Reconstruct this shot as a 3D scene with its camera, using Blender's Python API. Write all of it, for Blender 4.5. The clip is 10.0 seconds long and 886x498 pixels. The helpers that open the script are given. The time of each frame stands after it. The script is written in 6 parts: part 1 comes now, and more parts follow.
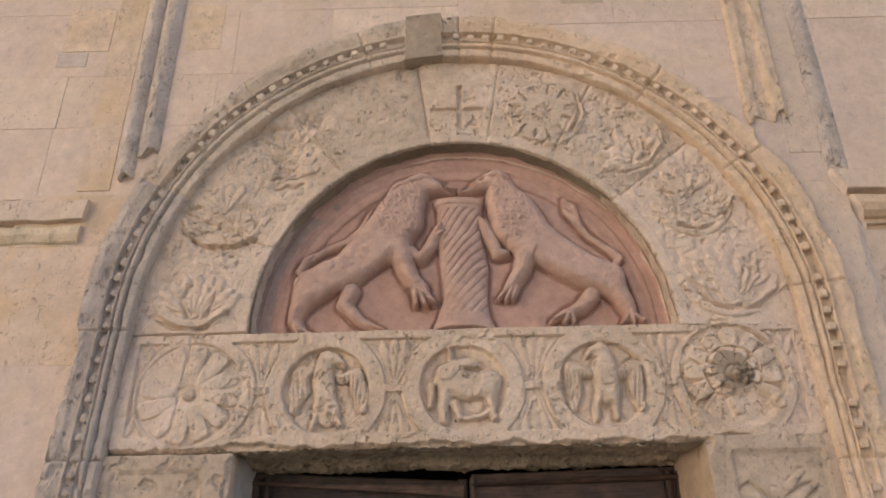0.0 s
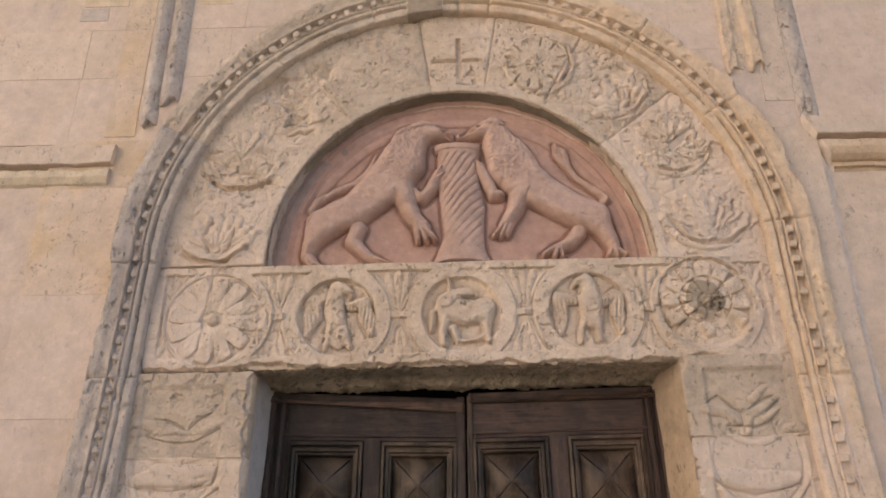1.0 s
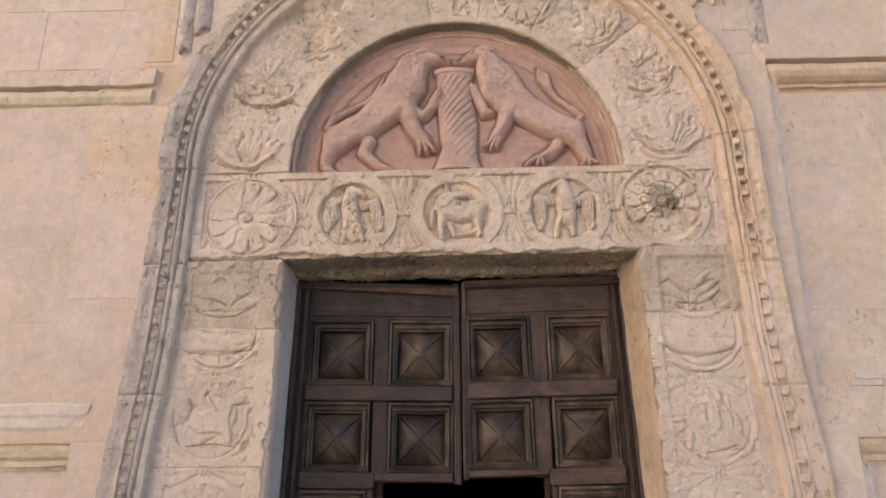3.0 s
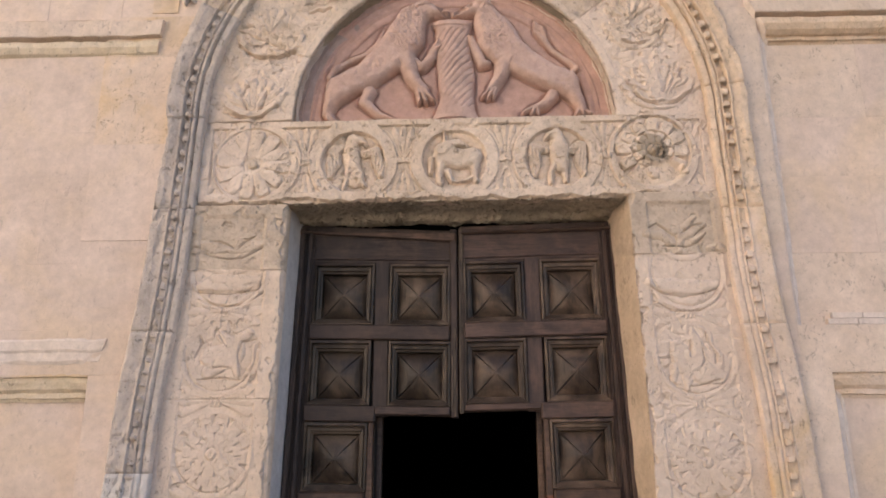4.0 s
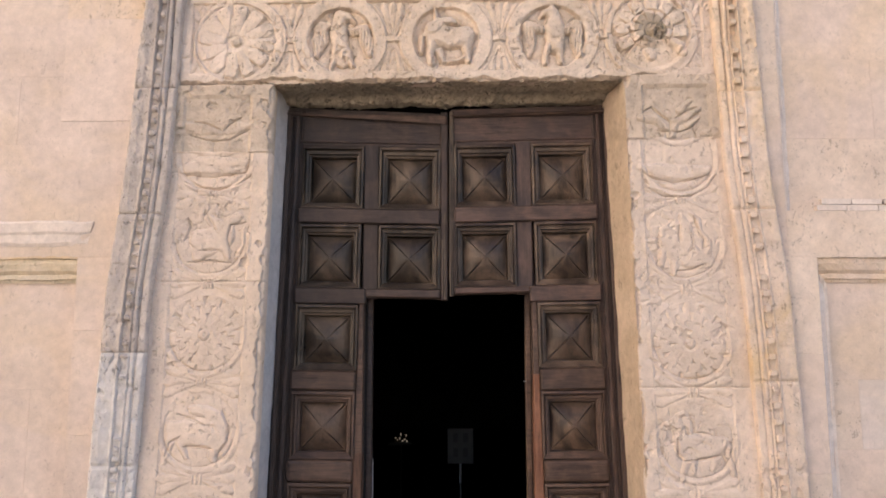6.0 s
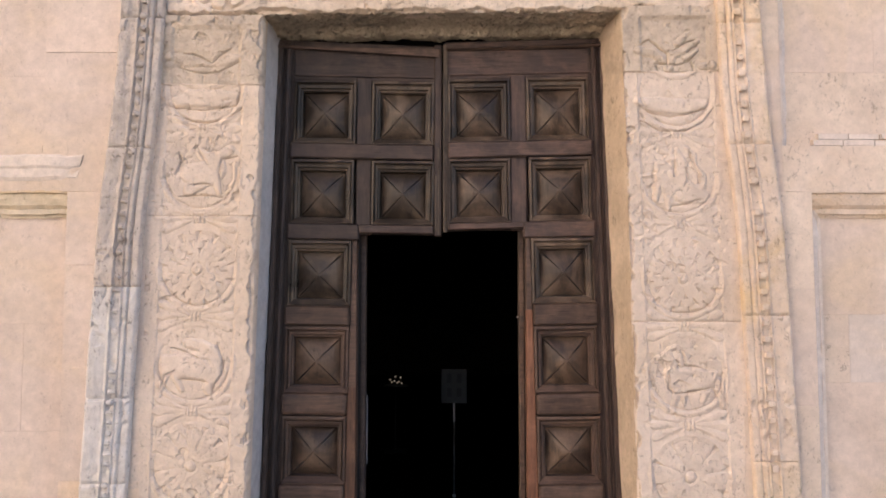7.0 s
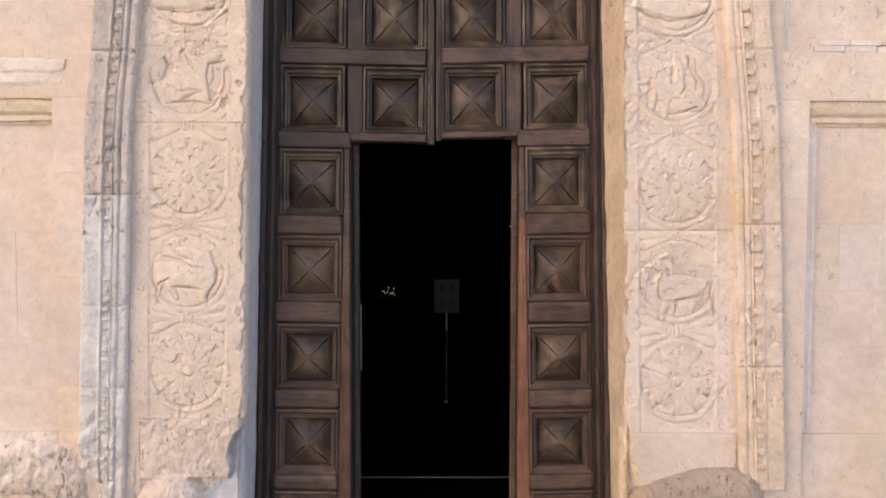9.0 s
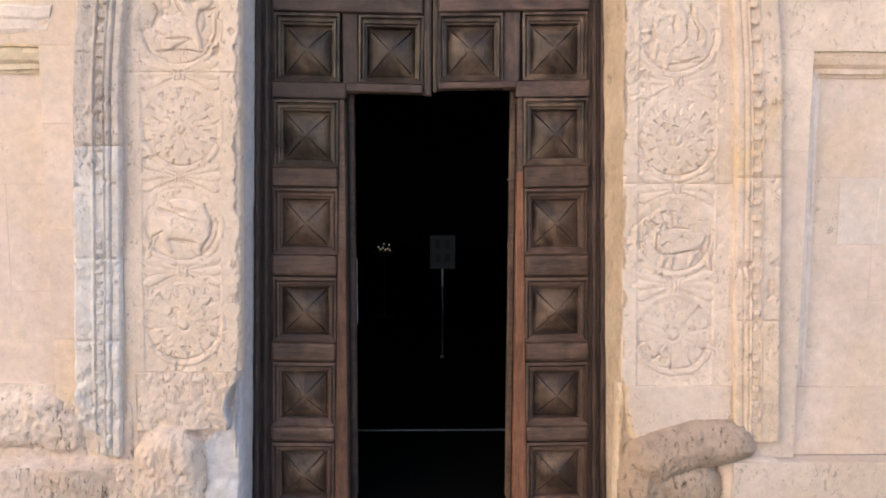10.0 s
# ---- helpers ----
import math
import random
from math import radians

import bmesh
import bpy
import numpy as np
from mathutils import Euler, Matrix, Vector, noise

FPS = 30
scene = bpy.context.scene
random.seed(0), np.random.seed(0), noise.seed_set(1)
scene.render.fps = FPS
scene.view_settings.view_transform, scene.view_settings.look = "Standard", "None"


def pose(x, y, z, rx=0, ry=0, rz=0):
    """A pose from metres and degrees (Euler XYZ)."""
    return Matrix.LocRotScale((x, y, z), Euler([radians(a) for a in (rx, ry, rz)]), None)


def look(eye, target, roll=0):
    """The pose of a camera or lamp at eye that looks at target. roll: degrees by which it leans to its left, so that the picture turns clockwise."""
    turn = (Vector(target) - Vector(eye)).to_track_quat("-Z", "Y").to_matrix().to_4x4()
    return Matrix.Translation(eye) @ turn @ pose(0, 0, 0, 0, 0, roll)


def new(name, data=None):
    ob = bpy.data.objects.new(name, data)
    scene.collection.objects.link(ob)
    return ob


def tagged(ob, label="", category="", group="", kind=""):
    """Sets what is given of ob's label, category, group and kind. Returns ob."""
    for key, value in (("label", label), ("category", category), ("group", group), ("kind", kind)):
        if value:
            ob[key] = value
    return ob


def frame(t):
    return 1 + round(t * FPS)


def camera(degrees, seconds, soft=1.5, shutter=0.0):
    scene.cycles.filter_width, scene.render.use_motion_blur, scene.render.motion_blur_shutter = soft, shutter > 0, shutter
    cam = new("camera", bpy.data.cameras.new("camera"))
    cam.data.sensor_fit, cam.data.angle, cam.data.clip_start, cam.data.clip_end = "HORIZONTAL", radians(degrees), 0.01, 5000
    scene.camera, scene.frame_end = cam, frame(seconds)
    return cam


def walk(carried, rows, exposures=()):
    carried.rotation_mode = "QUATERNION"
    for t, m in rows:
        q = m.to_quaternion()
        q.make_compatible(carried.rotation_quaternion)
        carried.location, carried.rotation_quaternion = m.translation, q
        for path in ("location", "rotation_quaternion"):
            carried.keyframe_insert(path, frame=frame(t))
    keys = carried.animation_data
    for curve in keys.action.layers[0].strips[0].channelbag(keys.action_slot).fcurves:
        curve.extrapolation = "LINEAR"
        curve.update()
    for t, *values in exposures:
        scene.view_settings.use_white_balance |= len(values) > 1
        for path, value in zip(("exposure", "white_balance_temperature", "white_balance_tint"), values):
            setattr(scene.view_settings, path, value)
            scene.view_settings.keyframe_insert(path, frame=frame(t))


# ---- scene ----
cam = camera(60.9, 10.0, 1.8)
PATH = [
    (0, (-0.032, -3.101, 2.908), (-0.069, -1.303, 3.783), -0.5),
    (0.5, (-0.015, -3.209, 2.796), (-0.062, -1.384, 3.612), -0.4),
    (1, (-0.014, -3.334, 2.673), (-0.06, -1.495, 3.458), -0.4),
    (1.5, (-0.002, -3.458, 2.568), (-0.052, -1.605, 3.32), -0.3),
    (2, (0.005, -3.584, 2.458), (-0.047, -1.718, 3.176), -0.4),
    (2.5, (0.009, -3.728, 2.358), (-0.043, -1.85, 3.043), -0.4),
    (3.8, (-0.01, -4.001, 2.105), (-0.045, -2.083, 2.67), -0.3),
    (4, (0.01, -4.003, 2.081), (-0.034, -2.082, 2.636), -0.2),
    (4.5, (0.012, -4.001, 2.087), (-0.022, -2.061, 2.57), -0.2),
    (5, (0.017, -3.991, 2.07), (-0.011, -2.035, 2.487), -0.2),
    (5.5, (0.01, -3.978, 2.07), (-0.013, -2.008, 2.412), -0.1),
    (5.7, (0.002, -3.98, 2.079), (-0.018, -2.003, 2.385), -0.1),
    (6.8, (-0.003, -3.944, 1.997), (-0.006, -1.951, 2.165), 0.1),
    (7, (0.005, -3.947, 1.988), (0.004, -1.951, 2.121), 0.0),
    (7.5, (0.006, -3.947, 1.985), (0.013, -1.948, 2.06), 0.0),
    (8, (-0.001, -3.952, 1.978), (0.013, -1.952, 1.997), 0.1),
    (8.5, (0.0, -3.952, 1.97), (0.017, -1.953, 1.935), 0.1),
    (9, (0.002, -3.934, 1.959), (0.021, -1.937, 1.865), 0.1),
    (9.5, (-0.005, -3.914, 1.94), (0.023, -1.92, 1.787), 0.2),
    (10, (-0.009, -3.9, 1.931), (0.024, -1.911, 1.726), 0.2),
]
EXPOSURES = [(0, 1.20, 6900, 14), (1, 1.31, 6900, 14), (2.5, 1.49, 6700, 14.5), (4.5, 1.65, 6650, 14.5), (5.5, 1.81, 6650, 15), (7.5, 1.93, 6650, 16), (10, 2.11, 6500, 13)]
walk(cam, [(t, look(eye, target, roll)) for t, eye, target, roll in PATH], EXPOSURES)

# ---------------------------------------------------------------- light
world = bpy.data.worlds.new("sky")
scene.world = world
world.use_nodes = True
sky_nodes = world.node_tree
sky_tex = sky_nodes.nodes.new("ShaderNodeTexSky")
sky_tex.sky_type = "NISHITA"
sky_tex.sun_disc = False
sky_tex.sun_elevation = radians(33.6)
sky_tex.sun_rotation = radians(65)
sky_nodes.nodes["Background"].inputs["Strength"].default_value = 0.09
sky_nodes.links.new(sky_tex.outputs["Color"], sky_nodes.nodes["Background"].inputs["Color"])

# low sun behind the church on the right: the front lies in shade, lit by the sky, the paving and the sunny houses on the left
sun_data = bpy.data.lights.new("sun", "SUN")
sun_data.energy = 5.6
sun_data.angle = radians(0.5)
sun_data.color = (1.0, 0.94, 0.86)
sun = new("sun", sun_data)
sun.matrix_world = look((30, 14, 22), (0, 0, 0))

# ---------------------------------------------------------------- materials
def nodes_of(mat):
    mat.use_nodes = True
    tree = mat.node_tree
    return tree, tree.nodes["Principled BSDF"]


def noise_node(tree, vec, scale, detail=5.0, rough=0.6, distort=0.0):
    n = tree.nodes.new("ShaderNodeTexNoise")
    n.inputs["Scale"].default_value = scale
    n.inputs["Detail"].default_value = detail
    n.inputs["Roughness"].default_value = rough
    n.inputs["Distortion"].default_value = distort
    tree.links.new(vec, n.inputs["Vector"])
    return n.outputs["Fac"]


def ramp(tree, fac, lo, hi, a=0.0, b=1.0):
    n = tree.nodes.new("ShaderNodeMapRange")
    for key, v in (("From Min", lo), ("From Max", hi), ("To Min", a), ("To Max", b)):
        n.inputs[key].default_value = v
    tree.links.new(fac, n.inputs["Value"])
    return n.outputs["Result"]


def mixcol(tree, fac, a, b, mode="MIX"):
    n = tree.nodes.new("ShaderNodeMix")
    n.data_type = "RGBA"
    n.blend_type = mode
    for key, v in ((0, fac), (6, a), (7, b)):
        if isinstance(v, (int, float)):
            n.inputs[key].default_value = v
        elif isinstance(v, tuple):
            n.inputs[key].default_value = (*v, 1.0)
        else:
            tree.links.new(v, n.inputs[key])
    return n.outputs[2]


def calc(tree, op, a, b):
    n = tree.nodes.new("ShaderNodeMath")
    n.operation = op
    for k, v in ((0, a), (1, b)):
        if isinstance(v, (int, float)):
            n.inputs[k].default_value = v
        else:
            tree.links.new(v, n.inputs[k])
    return n.outputs[0]


def stone(name, light, dark, stain, stain_amount=0.45, pits=0.5, bump=0.5, vary=0.10, pit_scale=38.0, grime=0.0, soft=1.0, stretch=0.62):
    """Weathered limestone: cloudy tone, mottling, stains, open pores, fine relief."""
    mat = bpy.data.materials.new(name)
    tree, bsdf = nodes_of(mat)
    geo = tree.nodes.new("ShaderNodeNewGeometry")
    info = tree.nodes.new("ShaderNodeObjectInfo")
    shift = tree.nodes.new("ShaderNodeVectorMath")
    shift.operation = "MULTIPLY_ADD"
    tree.links.new(info.outputs["Random"], shift.inputs[0])
    shift.inputs[1].default_value = (7.3, 3.1, 5.7)
    tree.links.new(geo.outputs["Position"], shift.inputs[2])
    pos = shift.outputs[0]
    cloud = noise_node(tree, geo.outputs["Position"], 2.3, 6, 0.62, 0.4)
    mottle = noise_node(tree, pos, 17.0, 8, 0.68)
    patch = noise_node(tree, geo.outputs["Position"], 1.5, 4, 0.6, 1.2)
    grain = noise_node(tree, pos, 130.0, 3, 0.6)
    gate = noise_node(tree, pos, 4.5, 3, 0.6)
    stretched = tree.nodes.new("ShaderNodeMapping")
    stretched.inputs["Scale"].default_value = (1.0, 1.0, stretch)
    tree.links.new(pos, stretched.inputs["Vector"])
    # open pores: ragged at two sizes, gathered in patches
    hole = ramp(tree, noise_node(tree, stretched.outputs[0], pit_scale * 0.8, 4, 0.7, 0.6), 0.585, 0.655)
    hole = calc(tree, "MULTIPLY", hole, ramp(tree, gate, 0.44, 0.58))
    tiny = ramp(tree, noise_node(tree, stretched.outputs[0], pit_scale * 2.2, 3, 0.65, 0.3), 0.60, 0.68)
    tiny = calc(tree, "MULTIPLY", tiny, ramp(tree, noise_node(tree, pos, 7.0, 4, 0.65), 0.44, 0.56))
    hole = calc(tree, "MAXIMUM", hole, tiny)
    col = mixcol(tree, ramp(tree, cloud, 0.34, 0.66), dark, light)
    if grime:
        soot = noise_node(tree, pos, 5.5, 9, 0.74, 0.6)
        col = mixcol(tree, ramp(tree, soot, 0.50, 0.66, 0.0, grime), col, (0.20, 0.165, 0.13))
    col = mixcol(tree, ramp(tree, patch, 0.46, 0.66, 0.0, stain_amount), col, stain)
    tone = ramp(tree, mottle, 0.25, 0.75, 1 - 0.20 * soft, 1 + 0.17 * soft)
    tone = calc(tree, "MULTIPLY", tone, ramp(tree, info.outputs["Random"], 0, 1, 1 - vary, 1 + vary))
    tone = calc(tree, "MULTIPLY", tone, ramp(tree, grain, 0.2, 0.8, 0.94, 1.06))
    tone = calc(tree, "MULTIPLY", tone, ramp(tree, hole, 0, 1, 1.0, 1 - 0.46 * pits))
    scaled = tree.nodes.new("ShaderNodeVectorMath")
    scaled.operation = "SCALE"
    tree.links.new(col, scaled.inputs[0])
    tree.links.new(tone, scaled.inputs["Scale"])
    tree.links.new(scaled.outputs[0], bsdf.inputs["Base Color"])
    bsdf.inputs["Roughness"].default_value = 0.88
    bsdf.inputs["Specular IOR Level"].default_value = 0.25
    height = calc(tree, "ADD", calc(tree, "MULTIPLY", mottle, 0.9), calc(tree, "MULTIPLY", grain, 0.22))
    height = calc(tree, "SUBTRACT", height, calc(tree, "MULTIPLY", hole, 0.9 * pits))
    b = tree.nodes.new("ShaderNodeBump")
    b.inputs["Strength"].default_value = bump
    b.inputs["Distance"].default_value = 0.012
    tree.links.new(height, b.inputs["Height"])
    tree.links.new(b.outputs["Normal"], bsdf.inputs["Normal"])
    return mat


def wood(name, dark, light, worn, worn_amount, along="z", rough=0.5):
    """Old stained oak with long grain, dull varnish and rubbed places."""
    mat = bpy.data.materials.new(name)
    tree, bsdf = nodes_of(mat)
    geo = tree.nodes.new("ShaderNodeNewGeometry")
    info = tree.nodes.new("ShaderNodeObjectInfo")
    shift = tree.nodes.new("ShaderNodeVectorMath")
    shift.operation = "MULTIPLY_ADD"
    tree.links.new(info.outputs["Random"], shift.inputs[0])
    shift.inputs[1].default_value = (3.3, 5.1, 4.7)
    tree.links.new(geo.outputs["Position"], shift.inputs[2])
    m = tree.nodes.new("ShaderNodeMapping")
    m.inputs["Scale"].default_value = (34, 34, 2.2) if along == "z" else (2.2, 34, 34)
    tree.links.new(shift.outputs[0], m.inputs["Vector"])
    grain = noise_node(tree, m.outputs[0], 1.6, 7, 0.66, 0.5)
    patch = noise_node(tree, shift.outputs[0], 5.0, 5, 0.62, 0.8)
    fine = noise_node(tree, shift.outputs[0], 60.0, 4, 0.6)
    col = mixcol(tree, ramp(tree, grain, 0.32, 0.68), dark, light)
    col = mixcol(tree, ramp(tree, patch, 0.44, 0.68, 0.0, worn_amount), col, worn)
    tone = calc(tree, "MULTIPLY", ramp(tree, info.outputs["Random"], 0, 1, 0.85, 1.15), ramp(tree, fine, 0.2, 0.8, 0.85, 1.15))
    # fine streaks and dark drying cracks along the grain
    streak = noise_node(tree, m.outputs[0], 4.6, 5, 0.7, 0.3)
    tone = calc(tree, "MULTIPLY", tone, ramp(tree, streak, 0.25, 0.75, 0.62, 1.38))
    crack = ramp(tree, noise_node(tree, m.outputs[0], 2.7, 3, 0.55, 0.2), 0.63, 0.70)
    tone = calc(tree, "MULTIPLY", tone, ramp(tree, crack, 0, 1, 1.0, 0.45))
    scaled = tree.nodes.new("ShaderNodeVectorMath")
    scaled.operation = "SCALE"
    tree.links.new(col, scaled.inputs[0])
    tree.links.new(tone, scaled.inputs["Scale"])
    tree.links.new(scaled.outputs[0], bsdf.inputs["Base Color"])
    tree.links.new(ramp(tree, patch, 0.3, 0.7, rough - 0.1, rough + 0.14), bsdf.inputs["Roughness"])
    b = tree.nodes.new("ShaderNodeBump")
    bsdf.inputs["Specular IOR Level"].default_value = 0.26
    b.inputs["Strength"].default_value = 0.45
    b.inputs["Distance"].default_value = 0.004
    tree.links.new(calc(tree, "ADD", grain, calc(tree, "SUBTRACT", calc(tree, "MULTIPLY", streak, 0.7), crack)), b.inputs["Height"])
    tree.links.new(b.outputs["Normal"], bsdf.inputs["Normal"])
    return mat


def plain(name, colour, rough=0.6, metal=0.0, emit=0.0):
    mat = bpy.data.materials.new(name)
    tree, bsdf = nodes_of(mat)
    bsdf.inputs["Base Color"].default_value = (*colour, 1)
    bsdf.inputs["Roughness"].default_value = rough
    bsdf.inputs["Metallic"].default_value = metal
    bsdf.inputs["Specular IOR Level"].default_value = 0.5 if rough < 0.95 else 0.05
    if emit:
        bsdf.inputs["Emission Color"].default_value = (*colour, 1)
        bsdf.inputs["Emission Strength"].default_value = emit
    return mat


M_PATCH = stone("yellow_patched_limestone", (0.68, 0.55, 0.43), (0.62, 0.48, 0.36), (0.60, 0.45, 0.29), 0.7, 1.0, 0.5, 0.05, 38.0, 0.3)
M_WALL = stone("pink_white_limestone", (0.69, 0.555, 0.47), (0.575, 0.46, 0.385), (0.645, 0.50, 0.365), 0.65, 0.35, 0.32, 0.035, 38.0, 0.0, 0.75)
M_OCHRE = stone("ochre_limestone", (0.72, 0.565, 0.43), (0.64, 0.49, 0.355), (0.67, 0.485, 0.31), 0.5, 0.9, 0.5, 0.05, 38.0, 0.18)
M_CARVED = stone("cream_carved_limestone", (0.706, 0.5746, 0.4637), (0.5934, 0.4688, 0.3629), (0.5423, 0.4133, 0.2923), 0.45, 1.1, 0.55, 0.05, 38.0, 0.30)
M_PALE = stone("pale_carved_limestone", (0.70, 0.57, 0.47), (0.61, 0.49, 0.40), (0.60, 0.46, 0.33), 0.4, 0.8, 0.42, 0.05, 38.0, 0.12, 0.7)
M_DUSKY = stone("dusky_carved_limestone", (0.58, 0.47, 0.37), (0.50, 0.40, 0.31), (0.44, 0.35, 0.27), 0.5, 0.8, 0.6, 0.05, 38.0, 0.35)
M_GREY = stone("blue_grey_marble", (0.55, 0.475, 0.42), (0.44, 0.375, 0.33), (0.57, 0.475, 0.39), 0.5, 1.1, 0.6, 0.10, 38.0, 0.35)
M_PINK = stone("rose_tympanum_marble", (0.49, 0.325, 0.272), (0.43, 0.275, 0.227), (0.49, 0.28, 0.20), 0.45, 0.1, 0.28, 0.04)
M_MAUVE = stone("greyed_rose_marble", (0.41, 0.305, 0.27), (0.33, 0.25, 0.222), (0.43, 0.29, 0.23), 0.45, 0.4, 0.3, 0.04)
M_PINK_PALE = stone("pale_rose_marble", (0.555, 0.395, 0.33), (0.475, 0.328, 0.272), (0.50, 0.32, 0.24), 0.4, 0.35, 0.42, 0.03)
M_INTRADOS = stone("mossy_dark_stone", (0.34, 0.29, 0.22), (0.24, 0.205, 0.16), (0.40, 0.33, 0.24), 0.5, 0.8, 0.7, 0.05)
M_TAN = stone("tan_limestone", (0.68, 0.56, 0.45), (0.57, 0.465, 0.37), (0.50, 0.40, 0.30), 0.5, 1.2, 0.7, 0.06, 38.0, 0.42)
M_STAINED = stone("ochre_stained_limestone", (0.70, 0.56, 0.455), (0.62, 0.485, 0.38), (0.62, 0.455, 0.285), 0.95, 0.9, 0.36, 0.04, 38.0, 0.14, 0.8)
M_TRAV = stone("worn_travertine", (0.70, 0.58, 0.48), (0.58, 0.46, 0.38), (0.60, 0.42, 0.28), 0.4, 1.5, 0.7, 0.05, 40.0, 0.0, 1.0, 0.26)
M_LION = stone("ochre_worn_travertine", (0.47, 0.35, 0.262), (0.35, 0.262, 0.198), (0.43, 0.30, 0.205), 0.7, 1.4, 0.7, 0.03, 34.0, 0.30, 1.0, 0.5)
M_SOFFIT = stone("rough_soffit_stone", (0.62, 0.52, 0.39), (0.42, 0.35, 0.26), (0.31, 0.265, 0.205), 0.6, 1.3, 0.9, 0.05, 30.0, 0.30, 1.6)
M_ASH = stone("ash_white_limestone", (0.66, 0.6105, 0.572), (0.561, 0.5115, 0.4785), (0.682, 0.572, 0.451), 0.4, 1.1, 0.6, 0.05, 38.0, 0.12)
# ochre of the right reveal, darkened so that its shade is in the colour
M_REVEAL = stone("browned_ochre_limestone", (0.62, 0.475, 0.345), (0.51, 0.385, 0.275), (0.45, 0.335, 0.225), 0.6, 1.0, 0.6, 0.04, 30.0, 0.3)
M_LICHEN = stone("lichen_yellowed_limestone", (0.69, 0.575, 0.435), (0.60, 0.49, 0.365), (0.62, 0.50, 0.33), 0.5, 0.9, 0.5, 0.05, 38.0, 0.2)
M_CHALK = stone("chalky_worn_limestone", (0.73, 0.625, 0.55), (0.64, 0.54, 0.475), (0.70, 0.575, 0.46), 0.4, 0.3, 0.3, 0.04)
M_FROST = stone("bluish_stained_limestone", (0.675, 0.568, 0.502), (0.585, 0.502, 0.450), (0.66, 0.535, 0.43), 0.6, 0.2, 0.25, 0.03, 38.0, 0.0, 0.7)
# the sky's blue cast is put into this grey reveal stone
M_BLUE = stone("bluish_reveal_plaster", (0.52, 0.50, 0.50), (0.44, 0.42, 0.43), (0.56, 0.50, 0.46), 0.4, 0.3, 0.25, 0.04)
M_PAVE = stone("paving_stone", (0.095, 0.086, 0.077), (0.070, 0.064, 0.058), (0.085, 0.073, 0.061), 0.4, 0.2, 0.2, 0.05)
M_STUCCO = stone("town_stucco", (0.72, 0.65, 0.56), (0.66, 0.58, 0.49), (0.60, 0.51, 0.42), 0.4, 0.1, 0.2, 0.05)
M_OAK = wood("dark_oak_upright", (0.0205, 0.0143, 0.0128), (0.0610, 0.0415, 0.0352), (0.115, 0.075, 0.059), 0.5, "z")
M_OAK_X = wood("dark_oak_rail", (0.0235, 0.0162, 0.0145), (0.0660, 0.0448, 0.0380), (0.125, 0.082, 0.064), 0.55, "x")
M_OAK_WARM = wood("warm_oak_upright", (0.0290, 0.0190, 0.0165), (0.0850, 0.0550, 0.0455), (0.155, 0.096, 0.074), 0.5, "z")
M_OAK_WARM_X = wood("warm_oak_rail", (0.0325, 0.0213, 0.0185), (0.0910, 0.0590, 0.0490), (0.170, 0.105, 0.081), 0.55, "x")
M_OAK_RAIL = wood("brown_oak_rail", (0.038, 0.0245, 0.0187), (0.100, 0.0605, 0.0455), (0.170, 0.105, 0.0755), 0.6, "x")
M_OAK_BROWN = wood("rubbed_brown_oak", (0.04173, 0.02225, 0.01553), (0.1096, 0.05693, 0.03726), (0.1669, 0.09315, 0.06003), 0.5, "z", 0.55)
M_OAK_RED = wood("rubbed_red_oak", (0.09677, 0.04224, 0.0264), (0.2392, 0.1056, 0.06125), (0.3302, 0.1584, 0.09504), 0.5, "z", 0.55)
M_OAK_PANEL = wood("panel_oak", (0.026, 0.0170, 0.0128), (0.072, 0.0460, 0.0330), (0.200, 0.130, 0.087), 0.75, "z", 0.37)
M_GRIME = stone("grime_dark_limestone", (0.46, 0.37, 0.28), (0.32, 0.255, 0.195), (0.30, 0.24, 0.18), 0.5, 1.2, 0.7, 0.05, 38.0, 0.4)
# oak of the upper coffers, darkened for the shade under the lintel
M_OAK_DARK = wood("grimy_panel_oak", (0.019, 0.0136, 0.0106), (0.052, 0.0368, 0.0272), (0.165, 0.117, 0.082), 0.7, "z", 0.36)
M_OAK_DUSK = wood("dusky_panel_oak", (0.025, 0.0175, 0.0138), (0.069, 0.0470, 0.0350), (0.205, 0.140, 0.098), 0.7, "z", 0.36)
M_OAK_SPLIT = wood("splintered_grey_oak", (0.034, 0.0245, 0.019), (0.120, 0.088, 0.067), (0.190, 0.142, 0.106), 0.6, "z", 0.6)
# interior darkness is put into these two near-black colours
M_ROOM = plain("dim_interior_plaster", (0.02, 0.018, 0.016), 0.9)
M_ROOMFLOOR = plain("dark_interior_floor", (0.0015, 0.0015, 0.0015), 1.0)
M_STEEL = plain("brushed_steel", (0.55, 0.55, 0.55), 0.35, 1.0)
M_SIGN = plain("grey_notice_card", (0.105, 0.105, 0.105), 0.7)
M_SIGNINK = plain("dark_print", (0.066, 0.066, 0.066), 0.7)
M_POLE = plain("dull_pole", (0.15, 0.15, 0.15), 0.7)
M_DULLSTEEL = plain("dull_grey_steel", (0.55, 0.55, 0.56), 0.6)
M_BULB = plain("candle_flame", (1.0, 0.82, 0.62), 0.5, 0.0, 0.13)

# ---------------------------------------------------------------- shaping tools
rng = np.random.default_rng(11)
LATTICE = rng.random((256, 256))


